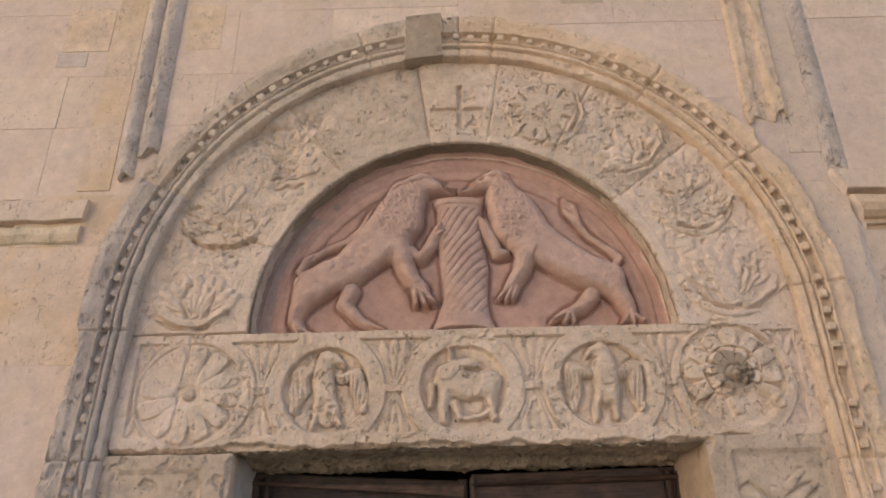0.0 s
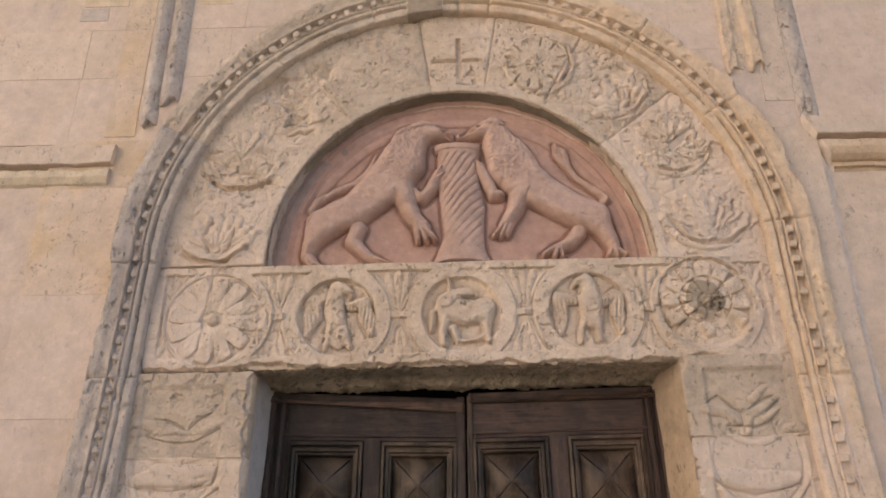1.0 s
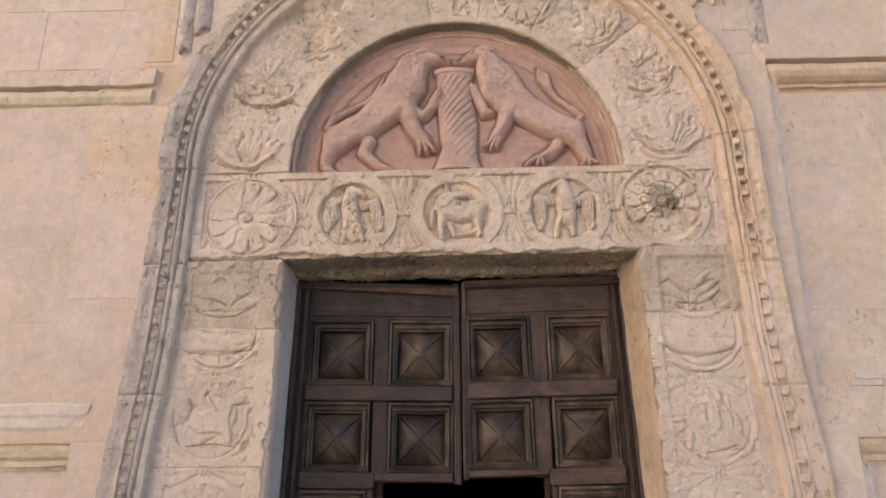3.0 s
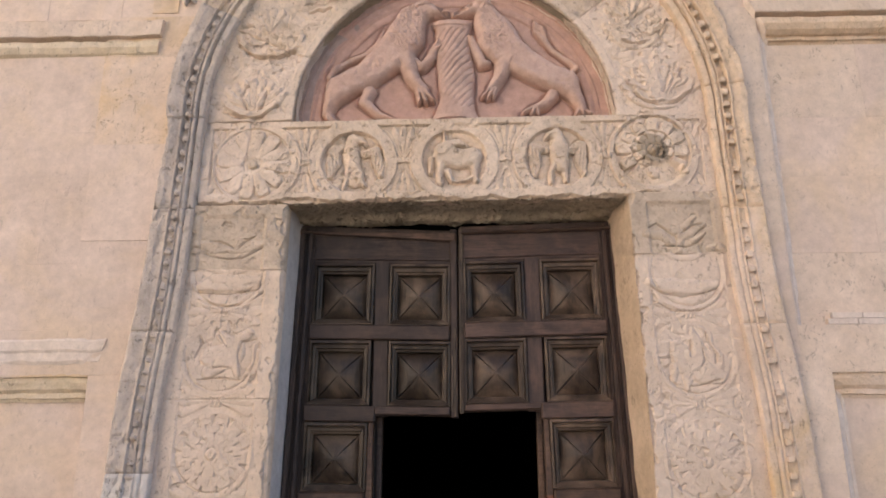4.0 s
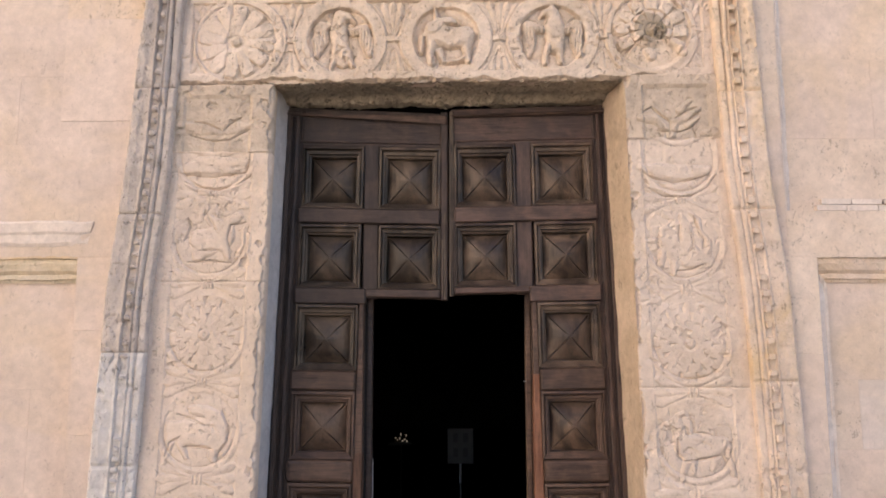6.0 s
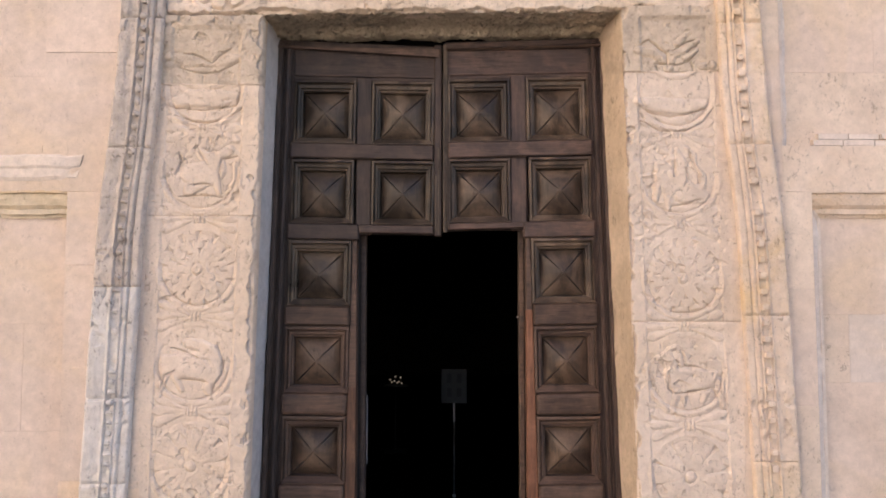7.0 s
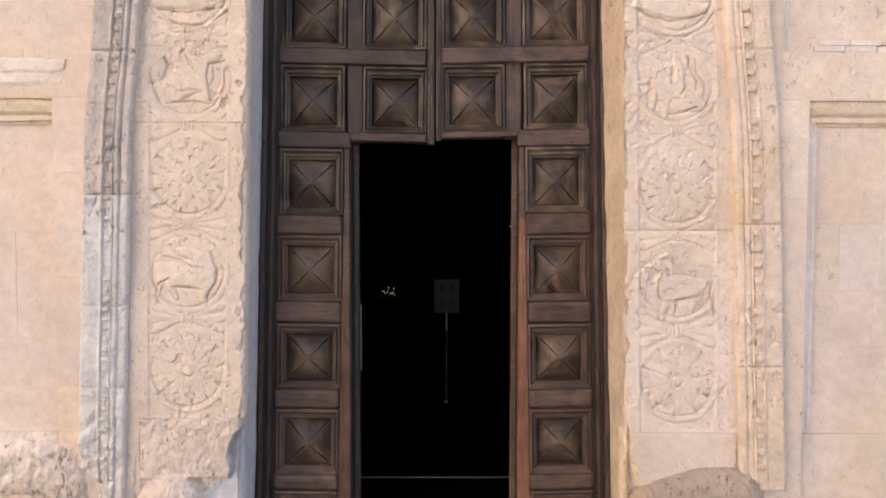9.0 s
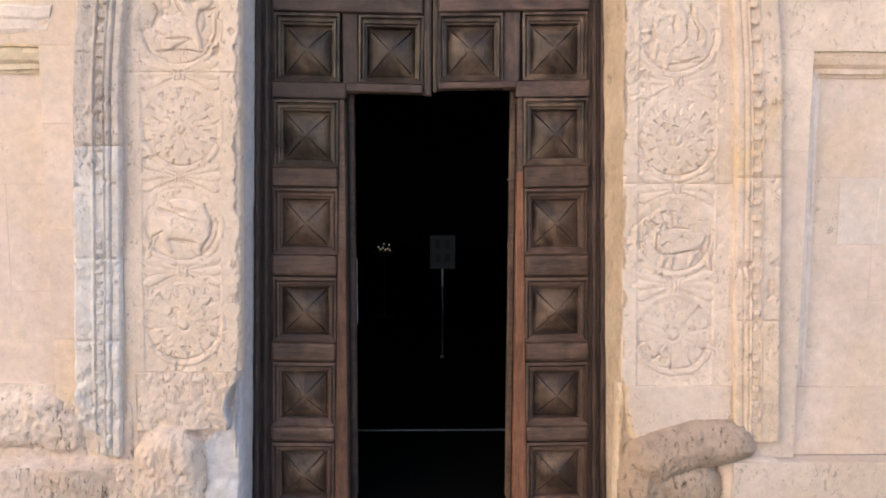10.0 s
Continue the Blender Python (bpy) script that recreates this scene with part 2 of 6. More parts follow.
def lump(u, v, freq, seed=0):
    """Smooth value noise from -1 to 1."""
    a, b = u * freq + seed * 17.31, v * freq + seed * 9.77
    i, j = np.floor(a).astype(int), np.floor(b).astype(int)
    fa, fb = a - i, b - j
    fa, fb = fa * fa * (3 - 2 * fa), fb * fb * (3 - 2 * fb)
    g = lambda p, q: LATTICE[p % 256, q % 256]
    low = g(i, j) * (1 - fa) + g(i + 1, j) * fa
    high = g(i, j + 1) * (1 - fa) + g(i + 1, j + 1) * fa
    return 2 * (low * (1 - fb) + high * fb) - 1


def rough(u, v, freq, seed=0, octaves=4):
    return sum(lump(u, v, freq * 2.03**k, seed + 3 * k) * 0.55**k for k in range(octaves))


def step(x, a, b):
    t = np.clip((x - a) / (b - a), 0, 1)
    return t * t * (3 - 2 * t)


def limb(u, v, pts, lift=0.7, power=3):
    """Height of a rounded limb along the points (x, z, radius)."""
    out = np.zeros_like(u)
    for (x0, z0, r0), (x1, z1, r1) in zip(pts[:-1], pts[1:]):
        dx, dz = x1 - x0, z1 - z0
        t = np.clip(((u - x0) * dx + (v - z0) * dz) / (dx * dx + dz * dz + 1e-9), 0, 1)
        r = r0 + (r1 - r0) * t
        d = np.hypot(u - x0 - t * dx, v - z0 - t * dz)
        out = np.maximum(out, lift * r * np.sqrt(np.clip(1 - (d / r) ** power, 0, 1)))
    return out


def skin(u, v, strokes, soft=0.012):
    """Distance to the outline of several strokes of (x, z, radius) that melt into one another; negative inside."""
    total = np.zeros_like(u)
    for pts in strokes:
        near = np.full_like(u, 9.0)
        for (x0, z0, r0), (x1, z1, r1) in zip(pts[:-1], pts[1:]):
            dx, dz = x1 - x0, z1 - z0
            t = np.clip(((u - x0) * dx + (v - z0) * dz) / (dx * dx + dz * dz + 1e-9), 0, 1)
            near = np.minimum(near, np.hypot(u - x0 - t * dx, v - z0 - t * dz) - r0 - (r1 - r0) * t)
        total += np.exp(np.clip(-near / soft, -60, 60))
    return -soft * np.log(np.maximum(total, 1e-26))


def pillow(d, height, edge):
    """Relief with a rounded edge inside the outline d."""
    t = np.clip(-d / edge, 0, 1)
    return height * np.sqrt(1 - (1 - t) ** 2)


def groove(u, v, lines, width, depth):
    """Chisel cuts along lines of (x, z) points, running out at their ends."""
    out = np.zeros_like(u)
    for pts in lines:
        count = len(pts) - 1
        for n, ((x0, z0), (x1, z1)) in enumerate(zip(pts[:-1], pts[1:])):
            dx, dz = x1 - x0, z1 - z0
            t = np.clip(((u - x0) * dx + (v - z0) * dz) / (dx * dx + dz * dz + 1e-9), 0, 1)
            w = width * (0.55 + 0.45 * np.sin(np.pi * np.clip((n + t) / count, 0.06, 0.94)))
            out = np.maximum(out, np.exp(-((np.hypot(u - x0 - t * dx, v - z0 - t * dz) / w) ** 2)))
    return depth * out


def unsteady(u, v, amount, seed):
    """The places with the waver of a chisel held by hand."""
    return u + amount * rough(u, v, 8.0, seed, 3), v + amount * rough(u, v, 8.0, seed + 7, 3)


def moved(pts, x, z, k=1.0, flip=1):
    return [(x + flip * k * p[0], z + k * p[1], *(k * r for r in p[2:])) for p in pts]


def ring(u, v, x, z, radius, width, height):
    d = np.abs(np.hypot(u - x, v - z) - radius) / width
    return height * np.sqrt(np.clip(1 - d * d, 0, 1))


def rosette(u, v, x, z, radius, petals, boss=0.2, height=0.03, turn=0.0, inner=0.0):
    """A carved flower: lobed petals with a raised rim, a groove between each, and a boss."""
    d, a = np.hypot(u - x, v - z) / radius, np.arctan2(v - z, u - x) + turn
    lobe = np.abs(np.cos(a * petals / 2))
    edge = (0.82 + 0.18 * lobe**0.5) if not inner else (0.76 + 0.24 * lobe**0.7)
    gap = step(lobe * (0.25 + 1.3 * d), 0.02, 0.22)
    hollow = 1 - 0.40 * np.exp(-(((d - 0.60) / 0.22) ** 2)) * lobe**3
    body = step(edge - d, 0.0, 0.07) * (0.55 + 0.45 * np.clip(d, 0, 1)) * (0.25 + 0.75 * gap) * hollow
    body = np.where(d < boss * 1.15, body * 0.6, body)
    if inner:
        lobe2 = np.abs(np.cos(a * petals / 2 + 0.8))
        e2 = inner * (0.66 + 0.34 * lobe2)
        body = np.maximum(body * 0.85, 1.2 * step(e2 - d, 0.0, 0.06) * (0.5 + 0.5 * d / inner) * (0.45 + 0.55 * step(lobe2, 0.1, 0.5)))
    knob = np.sqrt(np.clip(1 - (d / boss) ** 2, 0, 1))
    return height * np.maximum(body, knob)


def low_flower(u, v, x, z, radius, petals, inner=0.0, turn=0.0, deep=0.016, band=0.0):
    """A flower level with its ground: round-tipped petals, a sunk notch between each two tips, thin seams, and a boss; inner adds a smaller flower on top."""
    d, a = np.hypot(u - x, v - z) / radius, np.arctan2(v - z, u - x) + turn
    seed = petals
    odd = np.clip(0.75 + 0.55 * lump(np.cos(a) * 3, np.sin(a) * 3, 1.7, seed), 0.2, 1.1)

    def layer(reach, count, phase, depth):
        gap = np.abs(np.cos(a * count / 2 + phase)) * 12 / count
        tip = reach * (0.99 - band - (0.25 + band) * np.exp(-(gap / (0.30 + band)) ** 2))
        notch = step(d - tip, -0.015, 0.045) * step(reach - d, -0.01, 0.03)
        seam = np.exp(-((gap * d) / 0.05) ** 2) * step(d, 0.25 * reach, 0.55 * reach) * step(reach * 0.9 - d, 0, 0.05)
        return -depth * odd * notch - 0.22 * depth * seam * odd + 0.30 * depth * step(reach - d, 0, 0.3) * np.clip(gap, 0, 0.8) * step(d, 0.15, 0.5)
    out = layer(1.0, petals, 0.0, deep)
    if inner:
        for reach, count, phase in (((0.5 + 0.5 * inner, petals, 1.57), (inner, max(8, petals - 4), 0.7)) if not band else ((inner, petals - 2, 0.7),)):
            lifted = step(reach - d, -0.02, 0.02)
            out = out * (1 - lifted) + lifted * (0.25 * deep + layer(reach, count, phase, deep if reach == inner else 0.7 * deep))
    out = out + 0.5 * deep * np.sqrt(np.clip(1 - (d / 0.12) ** 2, 0, 1)) - 0.6 * deep * np.exp(-((d - 0.155) / 0.03) ** 2) * (0.4 + 0.6 * step(-(v - z) / radius, -0.05, 0.1))
    return out


def fan(u, v, x, z, tip, spread, length, ribs, height=0.02):
    """A leaf of ribs that opens from (x, z) towards the angle tip (radians)."""
    d, a = np.hypot(u - x, v - z) / length, np.arctan2(v - z, u - x) - tip
    a = (a + np.pi) % (2 * np.pi) - np.pi
    inside = step(spread - np.abs(a), 0, 0.08) * step(1.0 - 0.22 * (1 - np.abs(np.cos(a / spread * ribs * np.pi / 2))) - d, 0, 0.06)
    return height * inside * (0.35 + 0.65 * np.abs(np.cos(a / spread * ribs * np.pi / 2))) * (0.55 + 0.45 * np.clip(d, 0, 1))


def thing(name, label, category, group="", kind=""):
    return tagged(new(name), label, category, group, kind)


def link_mesh(name, me, material, parent=None, label="", smooth=False):
    me.materials.append(material)
    if smooth:
        me.shade_smooth()
    ob = new(name, me)
    if parent is not None:
        ob.parent = parent
    if label:
        ob["label"] = label
    return ob


def part(name, bm, material, parent, label="", smooth=False):
    me = bpy.data.meshes.new(name)
    bmesh.ops.recalc_face_normals(bm, faces=bm.faces)
    bm.to_mesh(me)
    bm.free()
    return link_mesh(name, me, material, parent, label, smooth)


def surface(x, y, z, kinds, specs, back=None):
    """A carved sheet from arrays of places; kinds says to which piece each cell belongs, specs gives piece -> (name, material, parent, label).
    A piece's parent may be the number of another piece. back(x, y, z) gives the rim's hidden edge."""
    if back is not None:
        pads = [np.pad(a, 1, mode="edge") for a in (x, y, z)]
        bx, by, bz = back(*pads)
        rim = np.ones(pads[0].shape, bool)
        rim[1:-1, 1:-1] = False
        x, y, z = (np.where(rim, b, p) for p, b in zip(pads, (bx, by, bz)))
        kinds = np.pad(kinds, 1, mode="edge")
    kinds = kinds.copy()
    n, m = x.shape
    co = np.stack([x, y, z], -1).reshape(-1, 3)
    idx = np.arange(n * m).reshape(n, m)
    quads = np.stack([idx[:-1, :-1], idx[1:, :-1], idx[1:, 1:], idx[:-1, 1:]], -1)
    areas = connected(kinds)
    # crumbs join the piece beside them
    for k, cells in areas:
        if len(cells) < 60:
            i, j = cells[0]
            near = [kinds[p, q] for p, q in ((i - 1, j), (i, j - 1), (cells[-1][0] + 1, cells[-1][1]), (cells[-1][0], cells[-1][1] + 1)) if 0 <= p < n - 1 and 0 <= q < m - 1 and kinds[p, q] != k]
            if near:
                for c in cells:
                    kinds[c] = near[0]
    made = {}
    found = {}
    for k, cells in connected(kinds):
        found.setdefault(int(k), []).append(cells)
    for k, (name, material, parent, label) in specs.items():
        for cells in sorted(found.get(k, ()), key=len, reverse=True):
            rows, cols = np.array(cells).T
            used, inverse = np.unique(quads[rows, cols], return_inverse=True)
            me = bpy.data.meshes.new(name)
            me.from_pydata(co[used].tolist(), [], inverse.reshape(-1, 4).tolist())
            ob = link_mesh(name, me, material, made.get(parent) if isinstance(parent, int) else parent, label, True)
            made.setdefault(k, ob)
    return made


def connected(kinds):
    """The connected areas of equal kind, as (kind, list of cells)."""
    n, m = kinds.shape
    flat = kinds.ravel().tolist()
    seen = bytearray(n * m)
    out = []
    for start in range(n * m):
        if seen[start]:
            continue
        k, todo, cells = flat[start], [start], []
        seen[start] = 1
        while todo:
            c = todo.pop()
            i, j = divmod(c, m)
            cells.append((i, j))
            for d, ok in ((c - m, i > 0), (c + m, i < n - 1), (c - 1, j > 0), (c + 1, j < m - 1)):
                if ok and not seen[d] and flat[d] == k:
                    seen[d] = 1
                    todo.append(d)
        out.append((k, cells))
    return out


def block(x0, x1, y0, y1, z0, z1, bevel=0.006, wobble=0.0, seed=0, rounds=1):
    """A stone or board with eased edges."""
    bm = bmesh.new()
    bmesh.ops.create_cube(bm, size=1)
    for v in bm.verts:
        v.co = Vector((x0 + (v.co.x + 0.5) * (x1 - x0), y0 + (v.co.y + 0.5) * (y1 - y0), z0 + (v.co.z + 0.5) * (z1 - z0)))
    if bevel:
        bmesh.ops.bevel(bm, geom=bm.edges[:], offset=bevel, segments=rounds, affect="EDGES", profile=0.5)
    if wobble:
        r = random.Random(seed)
        for v in bm.verts:
            v.co += Vector((r.uniform(-1, 1), r.uniform(-1, 1), r.uniform(-1, 1))) * wobble
    return bm


# ---------------------------------------------------------------- the setting
CX, CZ = -0.01, 4.045          # centre of the arches
R_IN, R_OUT, LEAN_OUT = 1.45, 1.728, 0.042


def slab(name, x0, x1, y0, y1, z0, z1, material, label, kind="structure"):
    ob = part(name, block(x0, x1, y0, y1, z0, z1, 0.0), material, None)
    return tagged(ob, label, name.split("_")[0], "", kind)


slab("ground", -90, 90, -120, 60, -0.6, -0.12, M_PAVE, "pale stone paving of the sunlit square")
slab("step_front", -2.2, 2.2, -1.3, 0.4, -0.12, 0.0, M_PAVE, "worn stone step before the church door")
slab("backdrop_square", -60, 60, -61, -60, -0.2, 7, M_STUCCO, "plain sunlit town houses across the square")
slab("backdrop_left", -16, -15, -42, -3, -0.2, 26, M_STUCCO, "plain sunlit town house beside the square")
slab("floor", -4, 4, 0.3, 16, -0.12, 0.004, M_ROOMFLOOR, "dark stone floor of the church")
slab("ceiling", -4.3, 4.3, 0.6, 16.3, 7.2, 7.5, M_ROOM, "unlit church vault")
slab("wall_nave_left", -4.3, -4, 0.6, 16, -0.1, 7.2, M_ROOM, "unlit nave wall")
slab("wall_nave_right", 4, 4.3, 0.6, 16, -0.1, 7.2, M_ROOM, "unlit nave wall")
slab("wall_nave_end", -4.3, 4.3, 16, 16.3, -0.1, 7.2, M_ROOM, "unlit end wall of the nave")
slab("wall_core_left", -9, -1.12, 0.12, 0.6, -0.1, 7.6, M_DUSKY, "rubble core of the church front")
slab("wall_core_right", 1.10, 9, 0.12, 0.6, -0.1, 7.6, M_DUSKY, "rubble core of the church front")
slab("wall_core_top", -1.12, 1.10, 0.36, 0.6, 3.42, 7.6, M_DUSKY, "rubble core of the church front")

wall_facade = thing("wall_facade", "pinkish white ashlar church front with fine joints", "wall", "", "structure")


def ashlar(x0, x1, z0, z1, y, material, seed, gap=0.0003, arch=0.0, depth=0.11, name="wall_stone"):
    """One wall stone; arch is the radius below which it is cut away round the portal."""
    r = random.Random(seed)
    gap *= r.uniform(0.1, 2.2)
    x0, x1, z0, z1 = x0 + gap, x1 - gap, z0 + gap, z1 - gap
    y += r.uniform(-0.0015, 0.0015)
    floor_at = lambda x: max(z0, CZ + math.sqrt(max(0.0, arch * arch - (x - CX) ** 2))) if arch else z0
    xs = [x0 + (x1 - x0) * k / 40 for k in range(41)] if arch else [x0, x1]
    xs = [x for x in xs if floor_at(x) < z1 - 0.01]
    if len(xs) < 2:
        return
    lower = [(x, floor_at(x)) for x in xs]
    outline = lower + [(xs[-1], z1), (xs[0], z1)]
    mx, mz = sum(p[0] for p in outline) / len(outline), sum(p[1] for p in outline) / len(outline)
    e = 0.0006 + r.random() ** 2 * 0.0022
    pull = lambda p: (p[0] + (e if p[0] < mx else -e), p[1] + (e if p[1] < mz else -e))
    bm = bmesh.new()
    loops = [[bm.verts.new((p[0], y + depth, p[1])) for p in outline],
             [bm.verts.new((p[0], y + 0.0018, p[1])) for p in outline],
             [bm.verts.new((q[0], y, q[1])) for q in map(pull, outline)]]
    n = len(outline)
    for a, b in zip(loops[:-1], loops[1:]):
        for k in range(n):
            bm.faces.new((a[k], a[(k + 1) % n], b[(k + 1) % n], b[k]))
    bm.faces.new(loops[-1])
    part(name, bm, material, wall_facade)


def courses(x0, x1, z0, z1, y, material, seed, height=0.42, length=0.8, arch=0.0, odd=None, odd_share=0.0):
    """Courses of wall stones over a rectangle."""
    r = random.Random(seed)
    ashlar(x0, x1, z0, z1, y + 0.0022, material, seed, 0.0, arch, 0.06, "mortar_bed")
    z = z0
    while z < z1 - 0.01:
        h = height * r.uniform(0.75, 1.2)
        top = z1 if z + h > z1 - 0.16 else z + h
        x = x0
        while x < x1 - 0.01:
            w = length * r.uniform(0.6, 1.35)
            right = x1 if x + w > x1 - 0.25 else x + w
            m = odd if odd and r.random() < odd_share else material
            ashlar(x, right, z, top, y, m, r.random(), arch=arch)
            x = right
        z = top


# above the cornices, round the arch
courses(-6.5, 0.0, 4.72, 7.6, 0.0, M_WALL, 5, 0.40, 0.75, 1.60, M_PALE, 0.15)
courses(0.0, 6.5, 4.74, 7.6, 0.0, M_WALL, 6, 0.45, 0.95, 1.60, M_PALE, 0.12)
for side in (-1, 1):
    def span(a, b):
        return (a, b) if side > 0 else (-b, -a)
    edge_lo, edge_hi = (1.95, 1.80) if side > 0 else (1.98, 2.12)
    strip = M_PALE if side > 0 else M_STAINED
    # strip beside the archivolt
    courses(*span(1.56, edge_lo), 0.40, 2.555, 0.0, strip, 20 + side, 0.62, 0.9, 0.0, M_WALL, 0.4)
    courses(*span(1.56, edge_hi), 2.555, 4.74, 0.0, strip, 25 + side, 0.70, 0.9 if side > 0 else 0.34, 0.0, M_WALL, 0.4)
    # fields of the sunk panels
    if side < 0:
        courses(*span(edge_lo - 0.02, 6.5), 0.78, 2.44, 0.06, M_WALL, 30 + side, 0.52, 0.9, 0.0, M_PALE, 0.3)
    else:
        ashlar(1.93, 6.5, 0.78, 2.44, 0.0622, M_WALL, 33, 0.0, 0.0, 0.06, "mortar_bed")
        for z0, z1, ends, looks in ((0.78, 1.242, (1.93, 2.62, 3.5, 4.6, 6.5), (M_WALL, M_PALE, M_WALL, M_WALL)), (1.242, 1.55, (1.93, 2.34, 3.1, 4.2, 6.5), (M_WALL, M_WALL, M_PALE, M_WALL)),
                                    (1.55, 1.908, (1.93, 2.15, 2.86, 3.9, 6.5), (M_PALE, M_FROST, M_WALL, M_WALL)), (1.908, 2.44, (1.93, 2.75, 3.7, 4.9, 6.5), (M_WALL, M_WALL, M_PALE, M_WALL))):
            for k, (a, b) in enumerate(zip(ends[:-1], ends[1:])):
                ashlar(a, b, z0, z1, 0.06, looks[k], 330 + k + int(z0 * 10))
        # pale lime runs down the bluish stone
        for x, z0, z1, w in ((2.356, 1.57, 1.86, 0.0042), (2.322, 1.72, 1.80, 0.003), (2.25, 1.575, 1.60, 0.005)):
            run = block(-w, w, 0.0572, 0.0595, z0, z1, 0.001)
            for v in run.verts:
                v.co.x += x + 0.05 * (v.co.z - z0)
            part("lime_run", run, M_CHALK, wall_facade, "thin white lime run")
    courses(*span(edge_hi - 0.02, 6.5), 2.80, 4.50, 0.045 if side > 0 else 0.004, M_WALL, 40 + side, 0.44, 0.85, 0.0, M_PALE, 0.25 if side > 0 else 0.06)
    # band between them, footing and plinth
    courses(*span(edge_hi, 6.5), 2.555, 2.80, 0.0, M_PALE if side > 0 else M_WALL, 50 + side, 0.3, 1.4)
    courses(*span(edge_lo, 6.5), 0.40, 0.78, 0.046, M_TRAV if side < 0 else M_WALL, 60 + side, 0.5, 0.8)
    courses(*span(1.60 if side > 0 else 3.35, 6.5), -0.12, 0.40, -0.07, M_TRAV if side < 0 else M_PALE, 70 + side, 0.6, 1.1)

# the eroded footing stones beside the left jamb
xv, zv = np.linspace(-3.36, -1.585, 250), np.linspace(-0.05, 0.80, 120)
X, Z = np.meshgrid(xv, zv, indexing="ij")
ledge = 0.385 + 0.02 * rough(X, X * 0, 4.0, 301)
H = 0.085 * (0.35 + 0.65 * step(-X, 1.60, 1.90)) * step(ledge - Z, -0.03, 0.02) + 0.012 * rough(X, Z, 3.0, 303, 3) + 0.004 * rough(X, Z, 18.0, 305)
H = np.maximum(H, limb(X, Z, [(-2.35, 0.60, 0.13), (-2.06, 0.62, 0.15), (-1.96, 0.55, 0.12)], 0.34) + 0.008 * rough(X, Z, 14.0, 307))
H -= 0.030 * step(Z, 0.70, 0.79) + 0.007 * np.clip(rough(X * 1.6, Z, 34.0, 309, 3), 0, 1)
kinds = np.where(Z[:-1, :-1] < 0.385, 1, 0) + np.where((Z[:-1, :-1] < 0.385) & (X[:-1, :-1] < -2.45), 1, 0)
surface(X, -H, Z, kinds, {0: ("footing_stone", M_TRAV, wall_facade, ""), 1: ("plinth_stone", M_TRAV, wall_facade, ""), 2: ("plinth_stone", M_TRAV, wall_facade, "")}, back=lambda a, b, c: (a, b * 0 + 0.06, c))


def framing(name, side, xi, z_low, z_top, profile, side_scale, material, label, flank=True, split=3, second=None, upright=None, wear=1.0):
    """The stepped moulding round a sunk panel: up its inner side and along its top, mitred."""
    bm = bmesh.new()
    rows = []
    up, along = 48, 110
    for d, y in profile:
        u = xi + d * side_scale
        pts = [(u, z_low + (z_top - d - z_low) * k / up) for k in range(up + 1)] if flank else [(u, z_top - d)]
        pts += [(u + (4.2 - u) * k / along, z_top - d) for k in range(1, along + 1)] + [(6.5, z_top - d)]
        a, b = (np.array(c) for c in zip(*pts))
        upright_depth = 0.003 + 0.046 * step(np.full_like(a, d / profile[-1][0]), 0.0, 1.0) + 0.005 * math.sin(18 * d / profile[-1][0])
        depth = np.where(flank & (b < z_top - d - 0.01), upright_depth, y)
        eaten = np.clip(rough(a, b, 5.0, 7 + 3 * side, 3), 0, 1) * wear
        depth = np.where(y < 0.045, depth + 0.010 * eaten + 0.003 * rough(a * 1.3, b + d, 16.0, 9, 3), depth)
        b = b + 0.004 * lump(a, b, 3.0, 2) + 0.004 * wear * rough(a, b * 0 + d, 13.0, 11, 3)
        rows.append([bm.verts.new((side * p, q, t)) for p, q, t in zip(a.tolist(), depth.tolist(), b.tolist())])
    for n, (a, b) in enumerate(zip(rows[:-1], rows[1:])):
        for k in range(len(a) - 1):
            bm.faces.new((a[k], a[k + 1], b[k + 1], b[k])).material_index = 2 if flank and k < up else int(n >= split)
    if not flank:
        bm.faces.new([r[0] for r in rows])
    ob = part(name, bm, material, None)
    ob.data.materials.append(second or material)
    ob.data.materials.append(upright or material)
    return tagged(ob, label, "moulding", "panel mouldings", "structure")


LOW_PROFILE = [(0, 0.05), (0, 0.0), (0.012, 0.0), (0.014, 0.016), (0.04, 0.012), (0.075, 0.022), (0.095, 0.040), (0.097, 0.030), (0.122, 0.030), (0.124, 0.048), (0.14, 0.05), (0.14, 0.075)]
HIGH_PROFILE = [(0, 0.05), (0, -0.028), (0.005, -0.035), (0.105, -0.035), (0.11, -0.028), (0.115, 0.018), (0.132, 0.018), (0.14, -0.024), (0.18, -0.028), (0.215, -0.014), (0.235, 0.012), (0.238, 0.034), (0.262, 0.030), (0.266, 0.05), (0.30, 0.07)]
framing("trim_lower_left", -1, 1.93, 0.80, 2.558, LOW_PROFILE, 0.45, M_STAINED, "stepped stone moulding of the sunk panel, yellowed", True, 3, M_LICHEN)
framing("trim_lower_right", 1, 1.885, 0.80, 2.558, LOW_PROFILE, 0.9, M_PALE, "stepped stone moulding of the sunk panel, pale", True, 3, M_STAINED, M_CHALK, 0.5)
BAND_PROFILE = [(0, 0.03), (0, -0.002), (0.012, -0.012), (0.060, -0.013), (0.075, -0.007), (0.120, -0.008), (0.140, 0.0), (0.14, 0.03)]
framing("trim_band_left", -1, 1.90, 2.58, 2.752, BAND_PROFILE, 0.25, M_CHALK, "greyed flat stone band above the sunk panel", False, 9, None, None, 1.3)
